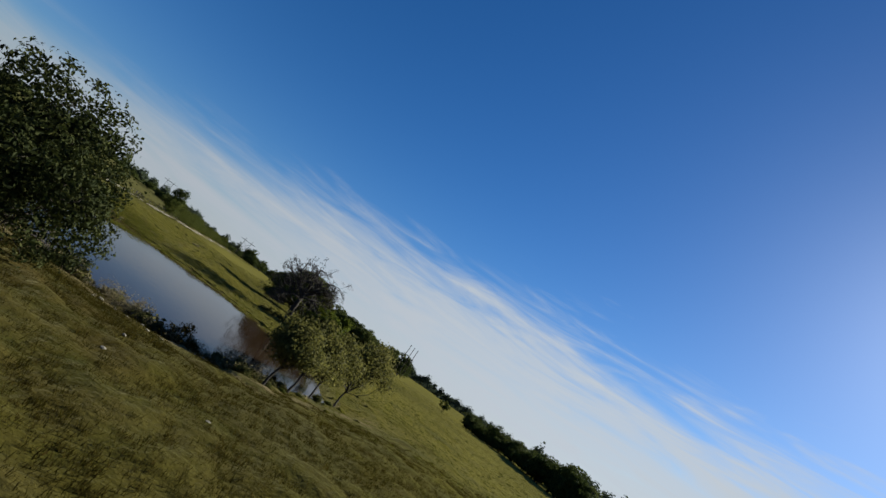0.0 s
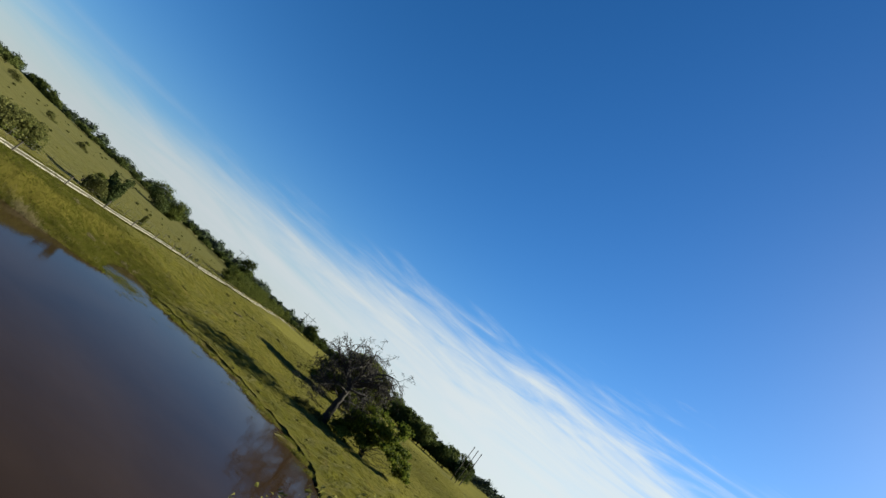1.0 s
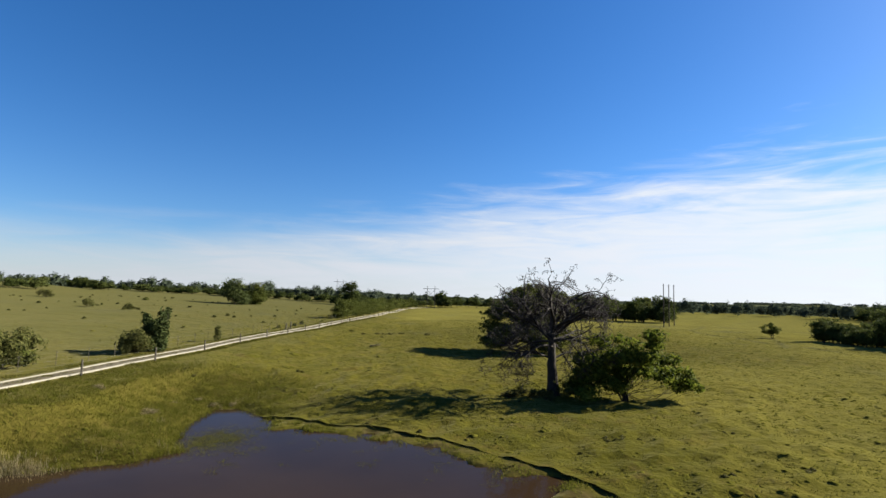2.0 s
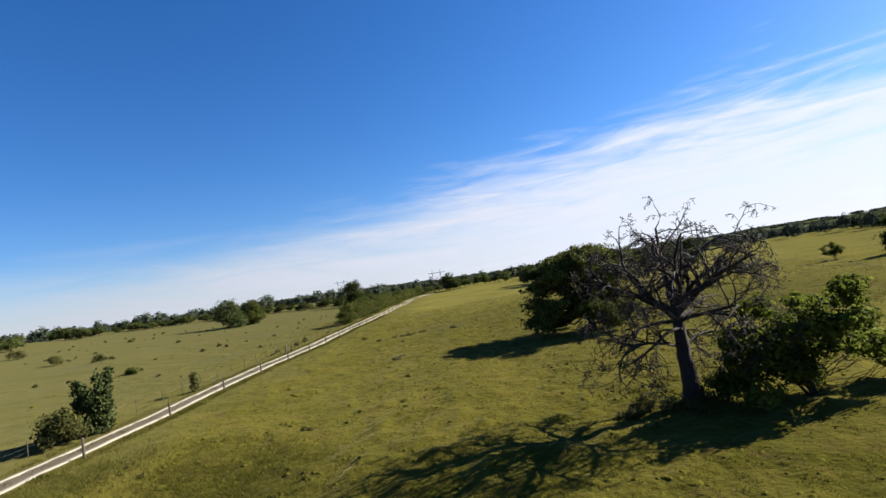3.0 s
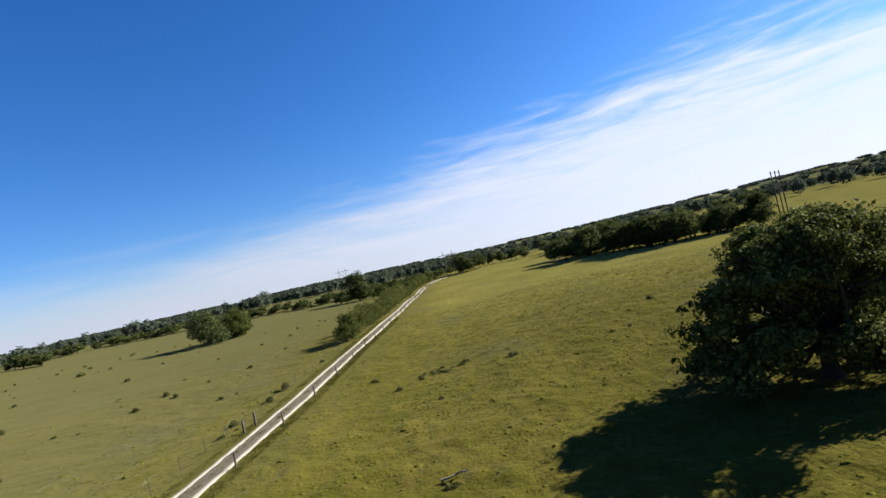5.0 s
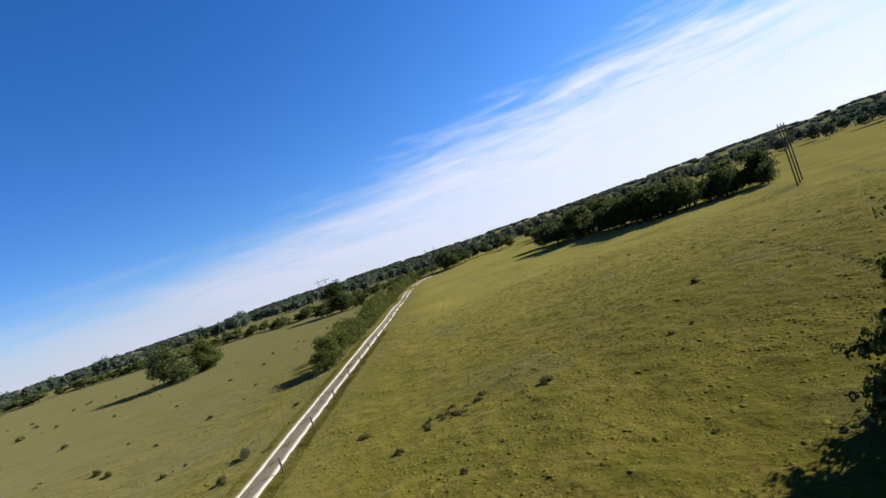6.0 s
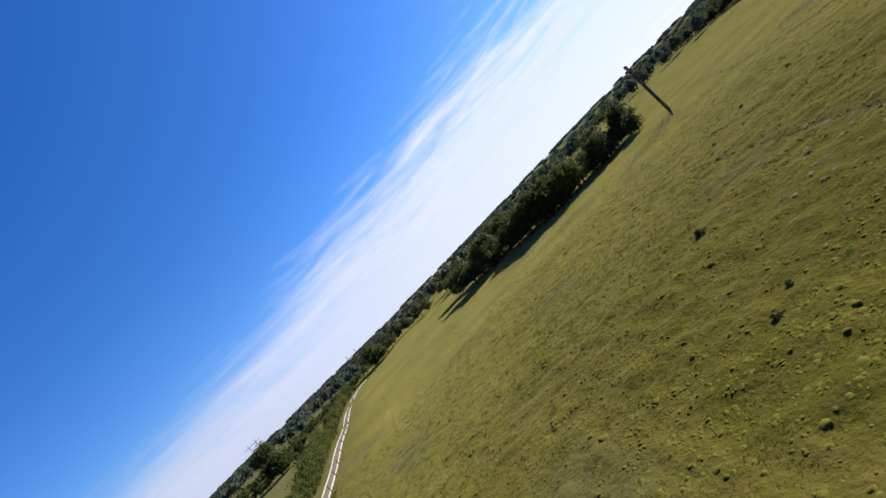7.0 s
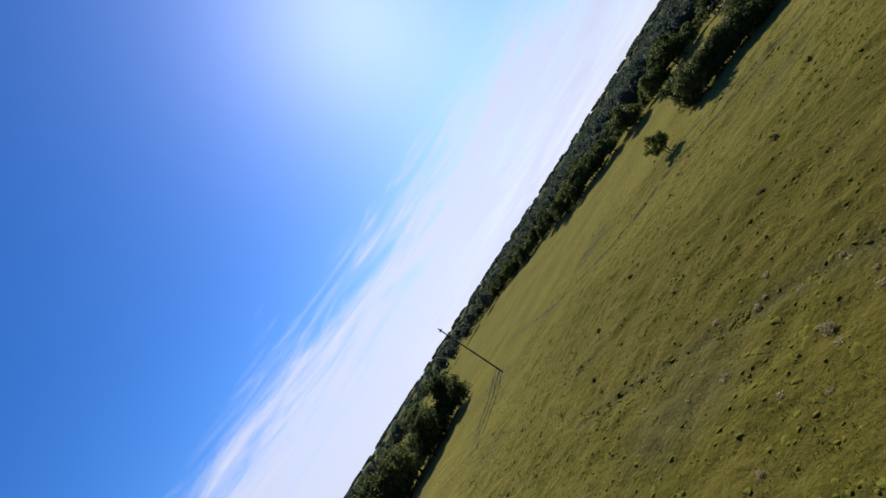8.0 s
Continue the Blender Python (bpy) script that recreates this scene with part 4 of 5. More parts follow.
# ---- hedgerow along the track ----
HEDGE = []
for i in range(3):
    r = np.random.default_rng(330 + i)
    HEDGE.append(broadleaf("hedge_tree", 340 + i, ragged_lobes(r, 14, 1.8, 0.1, 5.6), 0.06, 0.9, 240, 9, 0.20, MAT["hedge"], MAT["bark"], "young leafy hedgerow tree beside the track", "tree",
                           (float(track_x(126 + 13 * i)) - 3.0, 126 + 13 * i, 0), "hedgerow trees", clump=0.26, stems=2, keep_low=0.05, bough=4, twigs=2))
for k in HEDGE:
    k.location.z = gz(k.location.x, k.location.y) - 0.05
plant([(float(track_x(y)) - 3.0 + rng.normal(0, 0.4), y) for y in np.cumsum(rng.uniform(1.1, 3.9, 62)) + 96], 0.4, 1.15, HEDGE)

# ---- cedar, thicket and shrubs ----
def cedar():
    rg = np.random.default_rng(400)
    tree = thing("cedar_tree", "small dark upright cedar beside the track", "tree", (-19.7, 25.4, gz(-19.7, 25.4)))
    paths, cen = [], []
    for s in range(9):
        a = rg.uniform(0, 6.28)
        top = np.array([0.95 * math.cos(a), 0.95 * math.sin(a), rg.uniform(2.2, 3.8)])
        paths.append(bent(rg, (0, 0, -0.2), top, 0.07, 0.015, 0.05, 7))
        for k in range(90):
            t = rg.uniform(0.02, 1.0) ** 1.5
            c = top * t
            rad = (1.0 - t) * 0.80 + 0.12
            b = rg.uniform(0, 6.28)
            q = c + np.array([math.cos(b), math.sin(b), 0.25]) * rad * rg.uniform(0.35, 1)
            cen.append(q + rg.normal(0, 0.13, (10, 3)))
    part("trunk", mesh_of("trunk", *tubes(paths, 5), MAT["bark"], True), tree)
    part("crown", mesh_of("crown", *cards(rg, np.concatenate(cen), 0.20), MAT["cedar"]), tree)


cedar()
SHRUBS = []
for i, (w, h) in enumerate(((2.0, 1.5), (1.4, 1.0), (2.6, 1.9))):
    r = np.random.default_rng(420 + i)
    SHRUBS.append(broadleaf("shrub", 430 + i, ragged_lobes(r, 11, w, 0.0, h), 0.03, 0.25, 150, 9, 0.16, (MAT["scrub"], MAT["hedge"], MAT["scrub"])[i], MAT["bark"], "low scrubby bush in the pasture grass", "bush",
                            ((-49.0, 70.0), (-35.0, 55.0), (-62.0, 79.0))[i] + (0,), "pasture shrubs", clump=0.2, stems=3, keep_low=0.0, twigs=2))
for k in SHRUBS:
    k.location.z = gz(k.location.x, k.location.y)
plant([(-67.9, 92.2), (-35.6, 74.8), (-49.4, 73.9), (-35.5, 80.7), (-35.4, 57.6), (-37, 117.5), (-40.6, 106.6), (-33.7, 79.5), (-18.6, 67.5), (-39.7, 68.6), (-63.7, 84.3)], 0.25, 0.48, SHRUBS)
plant([(-75.0, 122)], 0.9, 1.0, SHRUBS[:2])
plant([(-94.8, 111.3)], 1.2, 1.3, SHRUBS[2:])
plant([(-110 + 85 * rng.random(), 48 + 110 * rng.random()) for _ in range(80)], 0.15, 0.33, SHRUBS)
plant([(float(track_x(y)) - 3.4 + rng.normal(0, 0.3), y) for y in (58, 61, 72, 84)], 0.28, 0.5, SHRUBS)
plant([(-24.6 + rng.normal(0, 0.9), y) for y in np.arange(-4, 16.0, 0.45)], 1.0, 1.5, SHRUBS[1:], "thicket_bush", "leafy thicket bush growing along the fence", "thicket bushes")
plant([(-20.7, 23.6), (-20.2, 23.2)], 1.15, 1.35, SHRUBS[2:], "thicket_bush", "leafy thicket bush growing along the fence", "thicket bushes")

broadleaf("sapling", 441, [(0.0, 0.0, 0.4, 0.38, 0.38, 0.35), (0.1, 0.05, 0.85, 0.34, 0.34, 0.32), (-0.08, 0.0, 1.2, 0.28, 0.28, 0.26), (0.12, -0.1, 1.45, 0.16, 0.16, 0.2)], 0.03, 0.3, 90, 9, 0.12, MAT["scrub"], MAT["bark"],
          "small upright leafy sapling near the track", "tree", (-18.8, 36.6, gz(-18.8, 36.6)), clump=0.12, keep_low=0.0)
r = np.random.default_rng(445)
broadleaf("field_shrub", 446, ragged_lobes(r, 14, 3.6, 0.4, 3.6), 0.07, 0.7, 300, 9, 0.20, MAT["hedge"], MAT["bark"], "ragged yellow-green shrub at the end of the tree belt", "bush", (77.0, 86.2, gz(77.0, 86.2)), clump=0.2, stems=3, shell=0.2, keep_low=0.3)
# clumps of coarse weeds: middle and number
CLUSTERS = [(-1.8, 43.3, 5), (0.5, 35.4, 5), (11.0, 31.0, 6), (13.6, 26.8, 4), (14.9, 26.8, 5), (15.4, 6.2, 6), (16.3, 6.3, 4), (23.3, 7.6, 3), (18.9, 0.7, 2), (22.5, 1.3, 3), (18.4, -1.2, 2), (-1.9, 12.3, 3), (-4.8, 21.7, 3), (-10.3, 20.7, 4),
            (-12.1, 16.6, 3), (5.2, 7.2, 3), (2.4, 9.0, 2), (22.8, 44.1, 3)]
WEEDS = []
for i in range(2):
    r = np.random.default_rng(450 + i)
    WEEDS.append(broadleaf("weed_clump", 460 + i, ball_lobes(r, 4, 0.9, -0.05, 0.42), 0.01, 0.1, 60, 9, 0.11, MAT["weed"], MAT["bark"], "dark clump of coarse weeds in the grass", "weed", ((22.8, 79.6), (4.4, 67.4))[i] + (0,), "weed clumps", clump=0.12, stems=2, keep_low=-0.05, twigs=1))
for k in WEEDS:
    k.location.z = gz(k.location.x, k.location.y)
plant([(40.7, 100.0), (40.4, 92.2), (8.8, 54.4), (51.8, 88.5), (50.9, 89.3), (47.3, 93.2), (-4.2, 66.6), (-6.1, 63.7), (43.6, 76.4), (49.2, 74.5), (31.2, 114.4), (16.2, 69.0), (14.3, 68.5)], 0.4, 0.7, WEEDS)
plant([(-2.6 + rng.normal(0, 1.7), 68.6 + rng.normal(0, 1.1)) for _ in range(16)], 0.3, 0.85, WEEDS)
plant([(-8.9, 68.6), (-6.1, 63.7), (-2.5, 57.8)], 0.6, 0.9, WEEDS)
for cx, cy, cn in CLUSTERS:
    plant([(cx + rng.normal(0, 0.55), cy + rng.normal(0, 0.3)) for _ in range(cn)], 0.22, 0.48, WEEDS)
plant([(-12 + 85 * rng.random(), 22 + 110 * rng.random()) for _ in range(18)], 0.22, 0.40, WEEDS)
plant([(10 + 45 * rng.random(), -30 + 50 * rng.random()) for _ in range(10)], 0.22, 0.4, WEEDS)


r = np.random.default_rng(470)
PALE = [broadleaf("dry_weed", 471, ragged_lobes(r, 7, 0.5, -0.04, 0.2), 0.008, 0.06, 50, 8, 0.05, MAT["reed"], MAT["bark"], "pale dried-out weed clump in the grass", "weed", (29.1, 75.3, gz(29.1, 75.3)), "dry weeds", clump=0.12, stems=2, keep_low=-0.05, twigs=1)]
plant([(29.4, 73.3), (28.1, 75.1), (26.8, 73.5), (25.7, 73.2), (30.4, 79.9), (25.2, 71.5), (31.5, 81.2), (22.0, 66.0), (12.0, 76.0), (18.5, 91.0)], 0.5, 1.0, PALE)
plant([(-10.9 + rng.normal(0, 0.5), 9.2 + rng.normal(0, 0.4)) for _ in range(4)] + [(-9.9 + rng.normal(0, 0.8), 12.9 + rng.normal(0, 0.4)) for _ in range(6)] + [(-14 + rng.normal(0, 0.4), 8.8 + rng.normal(0, 0.3)) for _ in range(2)], 0.5, 1.1, PALE)
plant([(29 + rng.normal(0, 5), 76 + rng.normal(0, 6)) for _ in range(60)], 0.3, 0.8, PALE)


BANK = [(x + rng.normal(0, 0.25), float(np.interp(x, *zip(*NEAR_SHORE))) - 1.5 + rng.normal(0, 0.5)) for x in np.linspace(-10, 11, 66)]
THORN = []
for i in range(2):
    r = np.random.default_rng(465 + i)
    THORN.append(broadleaf("bank_weed", 467 + i, ragged_lobes(r, 10, 1.5, -0.05, 0.9), 0.02, 0.15, 130, 8, 0.075, MAT[("bank", "bank_grass")[i]], MAT["snag"], "tangled green and brown weeds on the eroded pond bank", "bush", ((0.6, -31.4), (5.4, -32.2))[i] + (0,), "bank weeds", clump=0.16, stems=4, shell=0.2, keep_low=-0.02, twigs=3))
for k in THORN:
    k.location.z = gz(k.location.x, k.location.y)
plant(BANK[::3], 0.25, 0.65, THORN)
plant(BANK[1::3], 0.8, 1.6, PALE)
plant(BANK[2::3], 0.7, 1.5, WEEDS)
r = np.random.default_rng(475)
BRUSH = [broadleaf("dead_brush", 476, ragged_lobes(r, 12, 1.3, 0.0, 1.0), 0.014, 0.12, 26, 7, 0.05, MAT["reed"], MAT["snag"], "leafless brown brush standing on the eroded bank", "brush", (3.4, -31.0, gz(3.4, -31.0)), "dead brush", clump=0.12, stems=5, shell=0.2, keep_low=0.0, twigs=4)]
plant([(x + rng.normal(0, 0.3), float(np.interp(x, *zip(*NEAR_SHORE))) - rng.uniform(0.5, 2.4)) for x in np.linspace(-4, 9.5, 44)], 0.5, 1.2, BRUSH)
plant([(8.3, -30.6), (9.9, -29.4), (10.8, -28.2), (12.1, -26.6), (13.7, -24.4), (14.8, -22.6)], 0.2, 0.38, SHRUBS[:2], "bank_weed", "tangled green and brown weeds on the eroded pond bank", "bank weeds")


def fallen_branch():
    rg = np.random.default_rng(480)
    root = thing("fallen_branch", "pale weathered branch lying in the pasture grass", "branch", (-1.9, 44.0, gz(-1.9, 44.0) + 0.12))
    stem = bent(rg, (-0.6, -0.2, 0.0), (0.7, 0.2, 0.05), 0.07, 0.04, 0.04, 7)
    fork = bent(rg, (0.1, 0.0, 0.02), (0.7, -0.5, 0.22), 0.05, 0.02, 0.06, 5)
    part("stem", mesh_of("stem", *tubes([stem], 8), MAT["snag"], True), root)
    part("fork", mesh_of("fork", *tubes([fork], 6), MAT["snag"], True), root)


fallen_branch()


def bank_lump(x, y, size, seed):
    rg = np.random.default_rng(seed)
    bm = bmesh.new()
    bmesh.ops.create_icosphere(bm, subdivisions=2, radius=size)
    for v in bm.verts:
        v.co *= rg.uniform(0.82, 1.12)
        v.co.z *= 0.55
    me = bpy.data.meshes.new("stone")
    bm.to_mesh(me)
    bm.free()
    me.materials.append(MAT["stone"])
    tagged(new("stone", me), "pale half-buried lump of stone and soil in the bank grass", "stone", "bank stones").matrix_basis = Matrix.Translation((x, y, gz(x, y) + size * 0.15))


# stones lying in the grass
for k, (x, y, size) in enumerate(((4.16, -40.9, 0.08), (7.05, -41.6, 0.07), (4.2, -38.8, 0.06), (4.8, -41.0, 0.06), (5.2, -40.6, 0.05), (4.95, -40.5, 0.05))):
    bank_lump(x, y, size, 490 + k)
# clods of pale soil along the bare strip, made like the stones
for k in range(36):
    x = -1.0 + 0.3 * k + rng.normal(0, 0.2)
    bank_lump(x, float(np.interp(x, *zip(*NEAR_SHORE))) - 3.1 + rng.normal(0, 0.35), rng.uniform(0.04, 0.12), 520 + k)


# ---- fences ----
def fence(name, label, off, y0, y1, step, tall, radius, seed):
    rg = np.random.default_rng(seed)
    root = thing(name, label, "fence", (0, 0, 0))
    ys = np.arange(y0, y1, step)
    tops = []
    meshes = []
    for m in range(4):
        rr, hh = radius * rg.uniform(0.85, 1.2), tall * rg.uniform(0.93, 1.07)
        lean = rg.normal(0, 0.03, 2)
        v, f = tubes([(np.array([[0, 0, -0.3], [lean[0] * 0.5, lean[1] * 0.5, hh * 0.5], [lean[0], lean[1], hh - 0.02], [lean[0], lean[1], hh]]), np.array([rr, rr, rr * 0.9, rr * 0.2]))], 7)
        meshes.append(mesh_of("post", v, f, MAT["post"]))
    for y in ys:
        x = float(track_x(y)) + off + rg.normal(0, 0.05)
        z = gz(x, y)
        p = part("post", meshes[rg.integers(4)], root)
        p.matrix_basis = Matrix.Translation((x, y, z))
        tops.append((x, y, z))
    t = np.array(tops)
    for h in (0.35, 0.62, 0.90):
        part("wire", mesh_of("wire", *tubes([(t + [0, 0, h * tall], np.full(len(t), 0.0022))], 3), MAT["steel"]), root)


fence("wooden_fence", "weathered wooden post fence along the farm track", 1.38, -12.0, 250, 7.8, 1.0, 0.062, 500)
fence("steel_fence", "thin metal post fence on the far side of the track", -3.0, -13.0, 98, 3.1, 1.0, 0.02, 501)


def gate_post(x, y, tall):
    v, f = tubes([(np.array([[0, 0, -0.3], [0.02, 0, tall * 0.5], [0.03, 0.02, tall - 0.03], [0.03, 0.02, tall]]), np.array([0.10, 0.095, 0.09, 0.03]))], 9)
    tagged(new("gate_post", mesh_of("gate_post", v, f, MAT["post"], True)), "thick dark wooden gate post in the fence line", "post", "gate posts").matrix_basis = Matrix.Translation((x, y, gz(x, y)))


gate_post(-17.3, 58.0, 1.05)
gate_post(-17.1, 59.8, 1.10)


# ---- power line ----
def pole_frame(name, label, at, along_dir, count, gap, tall, arm, brace):
    root = thing(name, label, "power poles", (at[0], at[1], gz(*at)))
    ux, uy = along_dir
    for i in range(count):
        o = (i - (count - 1) / 2) * gap
        v, f = tubes([(np.array([[ux * o, uy * o, -0.6], [ux * o, uy * o, tall * 0.5], [ux * o, uy * o, tall - 0.05], [ux * o, uy * o, tall]]), np.array([0.145, 0.125, 0.105, 0.04]))], 10)
        pole = part("pole", mesh_of("pole", v, f, MAT["pole"], True), root)
        if not arm:
            v, f = tubes([(np.array([[ux * o - uy * 0.3, uy * o + ux * 0.3, tall - 0.5], [ux * o + uy * 0.3, uy * o - ux * 0.3, tall - 0.5]]), np.array([0.05, 0.05]))], 6)
            part("insulator", mesh_of("insulator", v, f, MAT["steel"], True), pole, "dull grey metal insulator bracket")
    if arm:
        w = (count - 1) / 2 * gap + arm
        h = tall - 1.6
        v, f = tubes([(np.array([[-ux * w, -uy * w, h], [0, 0, h], [ux * w, uy * w, h]]), np.full(3, 0.13))], 6)
        part("crossarm", mesh_of("crossarm", v, f, MAT["pole"]), root)
        g = (count - 1) / 2 * gap
        for s in (1, -1):
            if brace:
                v, f = tubes([(np.array([[-ux * g * s, -uy * g * s, tall - 6.5], [ux * g * s, uy * g * s, tall - 2.2]]), np.full(2, 0.07))], 5)
                part("brace", mesh_of("brace", v, f, MAT["pole"]), root)


pole_frame("power_poles", "three tall dark wooden power poles standing in the pasture", (76.0, 131.5), (0.71, 0.70), 3, 4.0, 12.6, 0, False)
pole_frame("pylon_frame", "two-legged wooden pylon with a crossarm beside the track's end", (3.2, 243), (0.98, -0.2), 2, 4.0, 11.6, 2.2, True)
pole_frame("pylon_frame", "distant two-legged wooden pylon above the trees", (-62, 340), (0.98, -0.2), 2, 4.6, 13.5, 2.6, True)


# ---- far woods ----
def far_woods():
    rg = np.random.default_rng(600)
    cen, siz = [], []
    n = 2700
    az = np.radians(np.where(rg.random(n) < 0.55, rg.uniform(20, 125, n), rg.uniform(-75, 20, n)))
    r = 300 * (9.0 ** (rg.random(n) ** 0.9))
    x, y = r * np.sin(az), r * np.cos(az)
    # woods on the right reach close to the pasture
    m = 950
    t = rg.random(m)
    fx, fy = 140 + 105 * t, 92 + 185 * t
    dd = 14 + 330 * rg.random(m) ** 1.5
    x2, y2 = fx + dd * 0.85, fy - dd * 0.5
    m3 = 500
    x3, y3 = 85 + 120 * rg.random(m3), -60 + 130 * rg.random(m3)
    k3 = x3 > 100
    x, y = np.concatenate([x, x2, x3[k3]]), np.concatenate([y, y2, y3[k3]])
    r = np.hypot(x, y)
    keep = ~((np.abs(x - 30) < 60) & (y < 300)) & ~((x < 0) & (r < 285))
    x, y, r = x[keep], y[keep], r[keep]
    big = np.maximum(1.0, r / 420)
    h = np.where(r < 420, rg.uniform(5.5, 10.0, len(x)), rg.uniform(6.0, 8.5, len(x)))
    w = rg.uniform(5.0, 9.0, len(x)) * big
    z = height(x, y)
    vs, fs, base = [], [], 0
    for sel, per, size in ((r < 330, 220, 0.66), (r >= 330, 140, 1.0)):
        m = int(sel.sum())
        d = rg.normal(0, 1, (m, per, 3))
        d /= np.linalg.norm(d, axis=2)[:, :, None]
        # an uneven crown: lobes swell and sink round it
        ph = rg.uniform(0, 6.28, (m, 1, 3))
        swell = 0.84 + 0.20 * np.sin(3 * d[:, :, :1] + 4 * d[:, :, 2:] + ph[:, :, :1]) * np.sin(5 * d[:, :, 1:2] + ph[:, :, 1:2])
        q = d * swell * rg.uniform(0.75, 1.05, (m, per, 1))
        c = np.stack([x[sel], y[sel], z[sel] + h[sel] * 0.52], -1)[:, None, :] + q * np.stack([w[sel] / 2, w[sel] / 2, h[sel] * 0.5], -1)[:, None, :]
        v, f = cards(rg, c.reshape(-1, 3), size, 0.8, d.reshape(-1, 3) * 0.6 + np.array([0, 0, 0.6]))
        ctr = np.repeat(c.reshape(-1, 3), 4, axis=0)
        v = ctr + (v - ctr) * np.repeat(np.repeat(big[sel], per), 4)[:, None]
        vs.append(v)
        fs.append(f + base)
        base += len(v)
        # a solid core added inside each crown to stop light between the cards
        a = np.arange(6) * np.pi / 3
        ring = np.concatenate([np.stack([np.cos(a), np.sin(a), a * 0 - 0.55], -1) * 0.62, np.stack([np.cos(a + 0.5), np.sin(a + 0.5), a * 0 + 0.3], -1) * 0.62, [[0, 0, 0.66]]])
        hv = np.stack([x[sel], y[sel], z[sel] + h[sel] * 0.5], -1)[:, None, :] + ring[None] * np.stack([w[sel] / 2, w[sel] / 2, h[sel] * 0.55], -1)[:, None, :] * rg.uniform(0.8, 1.15, (m, 13, 1))
        i, j = np.arange(6), (np.arange(6) + 1) % 6
        quads = np.concatenate([np.stack([i, j, j + 6, i + 6], -1), [[6, 7, 8, 12], [8, 9, 10, 12], [10, 11, 6, 12]]])
        vs.append(hv.reshape(-1, 3))
        fs.append((np.arange(m)[:, None, None] * 13 + quads[None]).reshape(-1, 4) + base)
        base += m * 13
    v, f = np.concatenate(vs), np.concatenate(fs)
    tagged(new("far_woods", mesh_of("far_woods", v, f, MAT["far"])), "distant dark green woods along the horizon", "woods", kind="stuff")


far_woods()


# ---- grass, reeds and stones ----
def blades(rg, x, y, k, h0, h1, w0, w1, spread, flop=1.0):
    n = len(x)
    z = height(x, y) + 0.6 * tussock(x, y)
    a = rg.uniform(0, 6.28, (n, k))
    hh = rg.uniform(h0, h1, (n, k))
    lean = rg.uniform(0.5, 1.7, (n, k)) * hh * flop
    wd = rg.uniform(w0, w1, (n, k))
    bx, by = x[:, None] + rg.normal(0, spread, (n, k)), y[:, None] + rg.normal(0, spread, (n, k))
    bz = np.repeat(z[:, None], k, 1)
    ca, sa = np.cos(a), np.sin(a)
    v = np.stack([np.stack([bx - sa * wd, by + ca * wd, bz - 0.03], -1), np.stack([bx + sa * wd, by - ca * wd, bz - 0.03], -1), np.stack([bx + ca * lean, by + sa * lean, bz + hh], -1)], 2)
    return v.reshape(-1, 3)


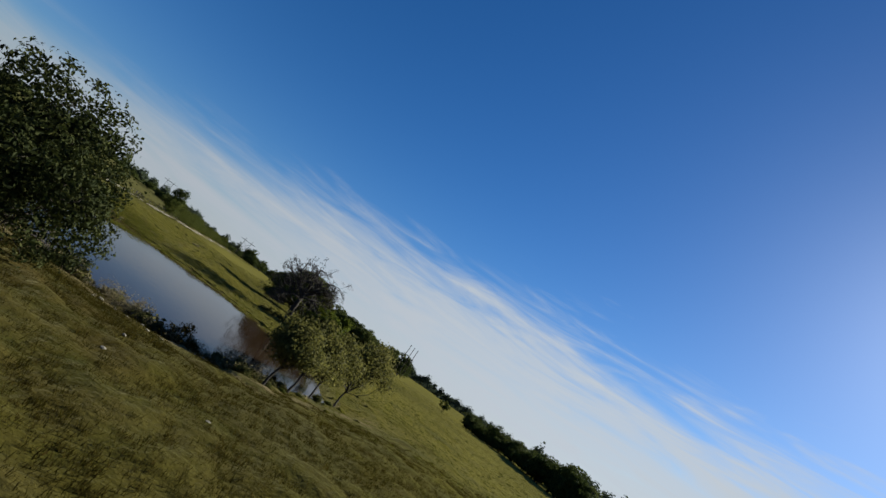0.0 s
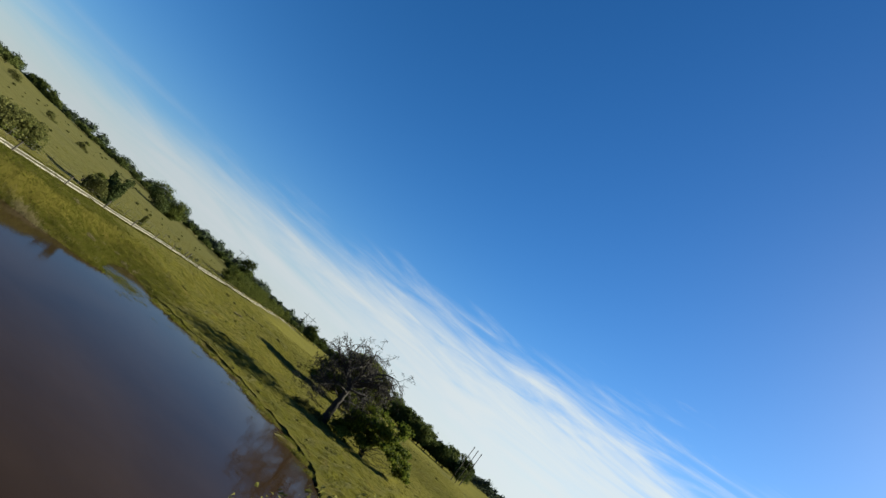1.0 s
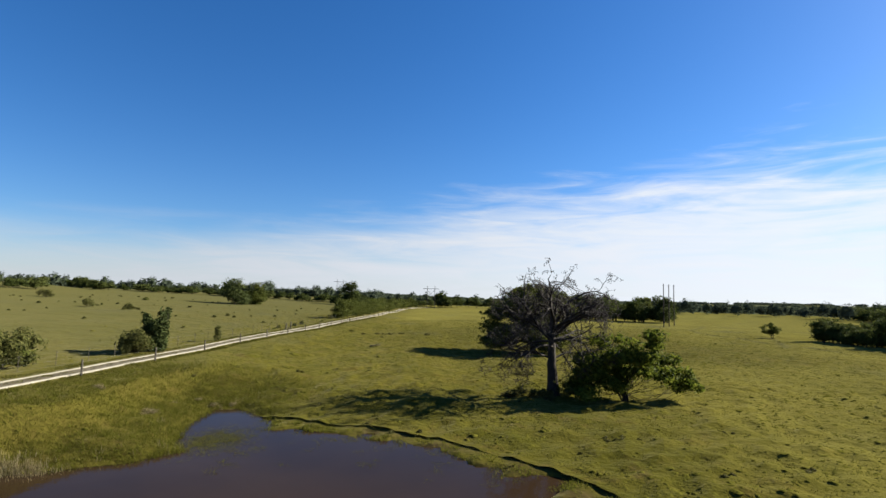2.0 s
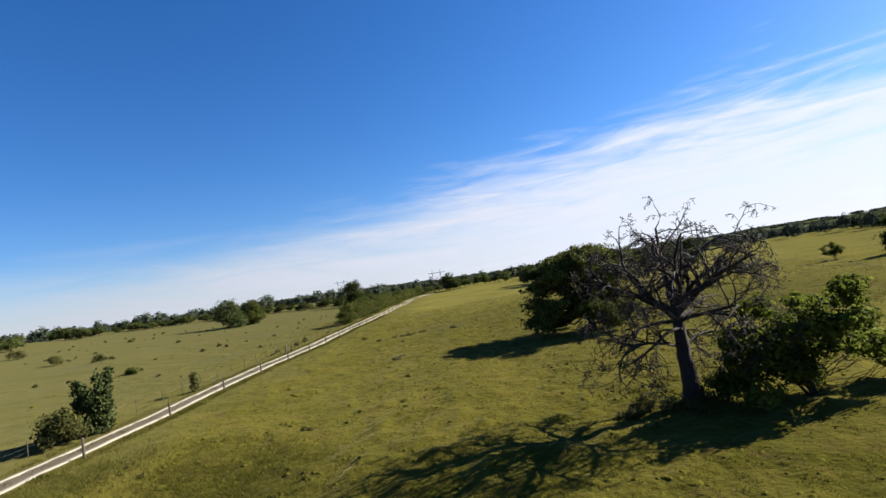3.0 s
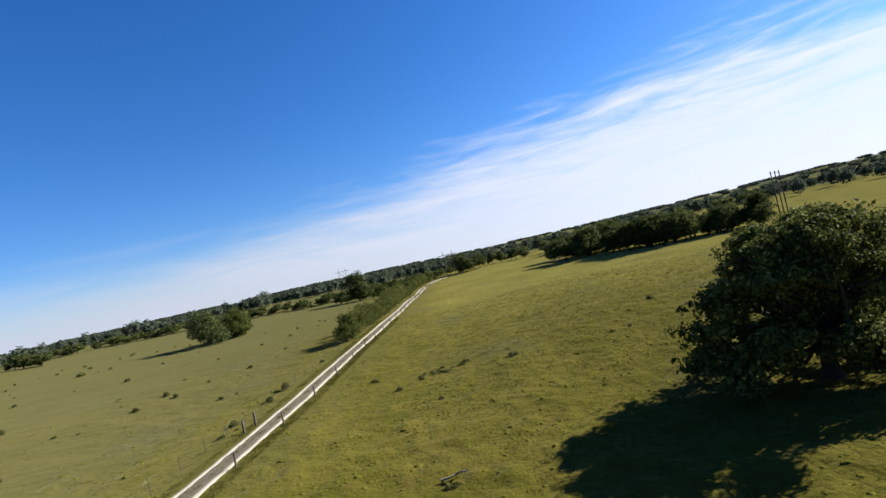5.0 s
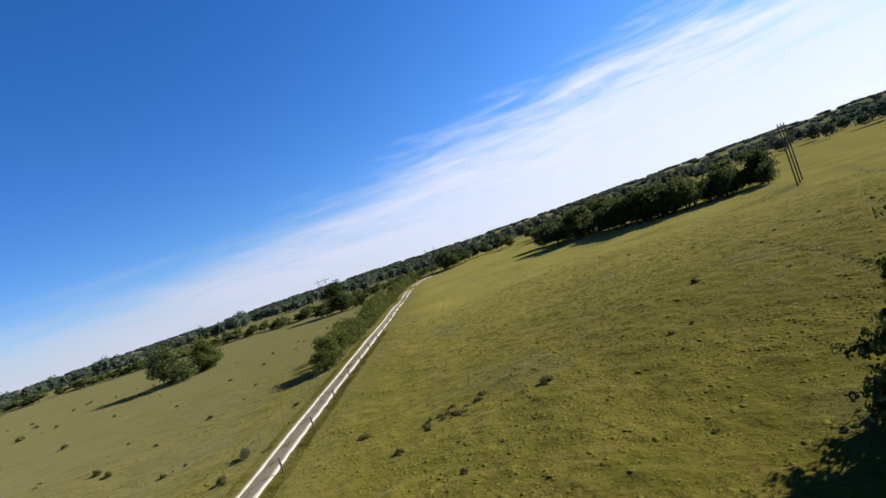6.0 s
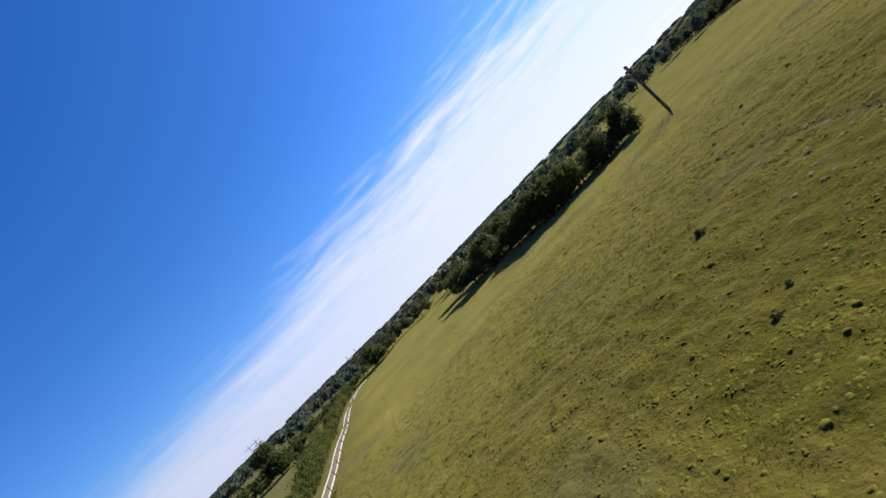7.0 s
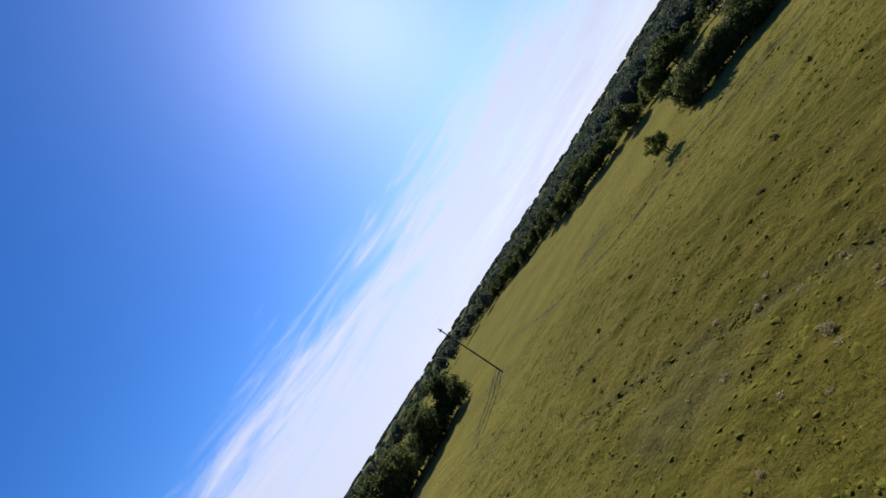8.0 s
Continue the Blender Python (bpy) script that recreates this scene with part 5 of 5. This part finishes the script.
def grass():
    rg = np.random.default_rng(700)
    n = 120000
    y = rg.uniform(-30, 125, n)
    x = rg.normal(6, 20, n) + rg.exponential(14, n) * (rg.random(n) < 0.5)
    ok = (pond_distance(x, y) > 0.1) & (np.abs(x - track_x(y)) > 1.6) & (x > -40)
    ok &= waves(x, y, 33, 1.3) + 0.5 * waves(x, y, 34, 5.0) + rg.normal(0, 0.8, n) > 0.1
    v1 = blades(rg, x[ok], y[ok], 6, 0.03, 0.10, 0.008, 0.026, 0.13)
    tagged(new("grass", mesh_of("grass", v1, np.arange(len(v1)).reshape(-1, 3), MAT["grass"])), "short tufts of green and straw-coloured grass", "grass", kind="stuff")
    # tufts on the near bank, tall in some stretches
    n = 34000
    y = rg.uniform(-54, -27, n)
    x = rg.uniform(-14, 34, n)
    ok = (pond_distance(x, y) > 0.3) & (rg.random(n) < np.clip(1.5 - (x + 2) / 30, 0.2, 1)) & (bare_soil(x, y) < 0.3)
    tall = waves(x, y, 57, 1.6) + 0.6 * waves(x, y, 58, 5.0) + rg.normal(0, 0.7, n) > 1.6
    v2 = np.concatenate([blades(rg, x[ok & ~tall], y[ok & ~tall], 10, 0.03, 0.13, 0.006, 0.014, 0.08, 0.9), blades(rg, x[ok & tall], y[ok & tall], 12, 0.07, 0.24, 0.005, 0.012, 0.06, 0.7)])
    tagged(new("bank_grass", mesh_of("bank_grass", v2, np.arange(len(v2)).reshape(-1, 3), MAT["bank_grass"])), "brownish green rough grass on the near bank", "grass", kind="stuff")
    n = 26000
    y = rg.uniform(-40, 120, n)
    off = np.where(rg.random(n) < 0.12, rg.uniform(-0.32, 0.30, n), np.where(rg.random(n) < 0.7, rg.uniform(1.15, 2.0, n), rg.uniform(-2.0, -1.25, n)))
    v4 = blades(rg, track_x(y) + off, y, 5, 0.04, 0.12, 0.006, 0.016, 0.10, 0.8)
    tagged(new("verge_grass", mesh_of("verge_grass", v4, np.arange(len(v4)).reshape(-1, 3), MAT["grass"])), "rough uncut grass along the edges of the farm track", "grass", kind="stuff")
    n = 42000
    y = rg.uniform(-8, 26, n)
    x = rg.uniform(-19, 0, n)
    ok = (pond_distance(x, y) > -0.3) & (rg.random(n) < rank_and_shade(x, y)) & (waves(x, y, 42, 2.5) + rg.normal(0, 0.5, n) > -1.2)
    v3 = blades(rg, x[ok], y[ok], 5, 0.08, 0.26, 0.007, 0.016, 0.12)
    tagged(new("long_grass", mesh_of("long_grass", v3, np.arange(len(v3)).reshape(-1, 3), MAT["rank"])), "long rank olive and brown grass round the pond", "grass", kind="stuff")
    # sedge standing on the wet shelf and in the shallows
    n = 26000
    x, y = rg.uniform(-10, 14, n), rg.uniform(-8, 14, n)
    d, e = pond_distance(x, y), water_distance(x, y)
    ok = (d < -0.4) & (e > -4.5) & (shelf(x, y) > 0.3) & (waves(x, y, 43, 2.0) + 0.8 * waves(x, y, 44, 0.9) + 0.5 * e + rg.normal(0, 0.4, n) > 0.35)
    x = np.concatenate([x[ok], rg.normal(-5.6, 0.9, 1500)])
    y = np.concatenate([y[ok], rg.normal(5.6, 1.2, 1500)])
    v = blades(rg, x, y, 5, 0.03, 0.14, 0.010, 0.024, 0.12)
    v[:, 2] = np.maximum(v[:, 2], WATER_Z - 0.02) + 0.05 * (np.arange(len(v)) % 3 == 2)
    tagged(new("sedge", mesh_of("sedge", v, np.arange(len(v)).reshape(-1, 3), MAT["rank"])), "clumps of green sedge in the shallow pond water", "sedge", kind="stuff")


grass()


def tussocks():
    """Low domes of matted grass, thick in some stretches and thin in others."""
    rg = np.random.default_rng(710)
    n = 150000
    y = -30 + 170 * rg.beta(1.3, 1.9, n)
    x = rg.normal(14, 26, n) + rg.exponential(16, n) * (rg.random(n) < 0.4)
    d = pond_distance(x, y)
    ok = (d > 0.6) & (np.abs(x - track_x(y)) > 2.0) & (x > -45) & (x < 95)
    ok &= 0.6 * waves(x, y, 45, 7.0) + 0.5 * waves(x, y, 46, 22.0) + rg.normal(0, 0.9, n) > 0.15
    ok &= rg.random(n) < 0.35 + 0.65 * sstep((y - 32) / 40)
    x, y = x[ok], y[ok]
    n = len(x)
    r = np.where(rg.random(n) < 0.03, rg.uniform(0.16, 0.26, n), rg.uniform(0.065, 0.15, n)) * rg.uniform(0.7, 1.3, n)
    h = r * rg.uniform(0.16, 0.40, n)
    a = np.linspace(0, 2 * np.pi, 7, endpoint=False)[None, :] + rg.uniform(0, 6.28, (n, 1))
    z = height(x, y) + tussock(x, y)
    lean = rg.normal(0, 0.25, (n, 2)) * r[:, None]
    vs = []
    for f, g in ((1.15, -0.25), (0.62, 0.70)):
        k = rg.uniform(0.6, 1.35, (n, 7)) * f
        vs.append(np.stack([x[:, None] + lean[:, :1] * (g > 0) + r[:, None] * k * np.cos(a), y[:, None] + lean[:, 1:] * (g > 0) + r[:, None] * k * np.sin(a), z[:, None] + h[:, None] * g * rg.uniform(0.5, 1.4, (n, 7)) - 0.012], -1))
    top = np.stack([x + lean[:, 0] * 1.5, y + lean[:, 1] * 1.5, z + h], -1)[:, None, :]
    v = np.concatenate(vs + [top], 1)
    i, j = np.arange(7), (np.arange(7) + 1) % 7
    tri = np.concatenate([np.stack([i, j, j + 7], -1), np.stack([i, j + 7, i + 7], -1), np.stack([i + 7, j + 7, np.full(7, 14)], -1)])
    f = (np.arange(n)[:, None, None] * 15 + tri[None]).reshape(-1, 3)
    tagged(new("tussocks", mesh_of("tussocks", v.reshape(-1, 3), f, MAT["tussock"], True)), "small matted tussocks of grazed olive grass", "grass", kind="stuff")


tussocks()


def reeds():
    rg = np.random.default_rng(720)
    n = 9000
    x, y = rg.uniform(-30, 16, n), rg.uniform(-36, 16, n)
    d = pond_distance(x, y)
    ok = (d > -0.5) & (d < 1.6) & (rg.random(n) < np.where(y < -20, 0.8, 0.6)) & (waves(x, y, 35, 4.0) > 0.1) & (shelf(x, y) < 0.2)
    x, y = x[ok], y[ok]
    # a beaten-down heap of them on the west shore
    x = np.concatenate([x, rg.normal(-11.5, 0.8, 260)])
    y = np.concatenate([y, rg.normal(0.2, 0.35, 260)])
    n = len(x)
    z = np.maximum(height(x, y), WATER_Z - 0.1)
    k = 4
    a = rg.uniform(0, 6.28, (n, k))
    hh = rg.uniform(0.12, 0.42, (n, k))
    wd = 0.011
    bx, by = x[:, None] + rg.normal(0, 0.08, (n, k)), y[:, None] + rg.normal(0, 0.08, (n, k))
    bz = np.repeat(z[:, None], k, 1)
    ca, sa = np.cos(a), np.sin(a)
    ll = hh * rg.uniform(0.1, 0.5, (n, k))
    v = np.stack([np.stack([bx - sa * wd, by + ca * wd, bz], -1), np.stack([bx + sa * wd, by - ca * wd, bz], -1), np.stack([bx + ca * ll, by + sa * ll, bz + hh], -1)], 2)
    tagged(new("reeds", mesh_of("reeds", v.reshape(-1, 3), np.arange(n * k * 3).reshape(-1, 3), MAT["reed"])), "dry straw-coloured reeds along the pond edge", "reeds", kind="stuff")


reeds()
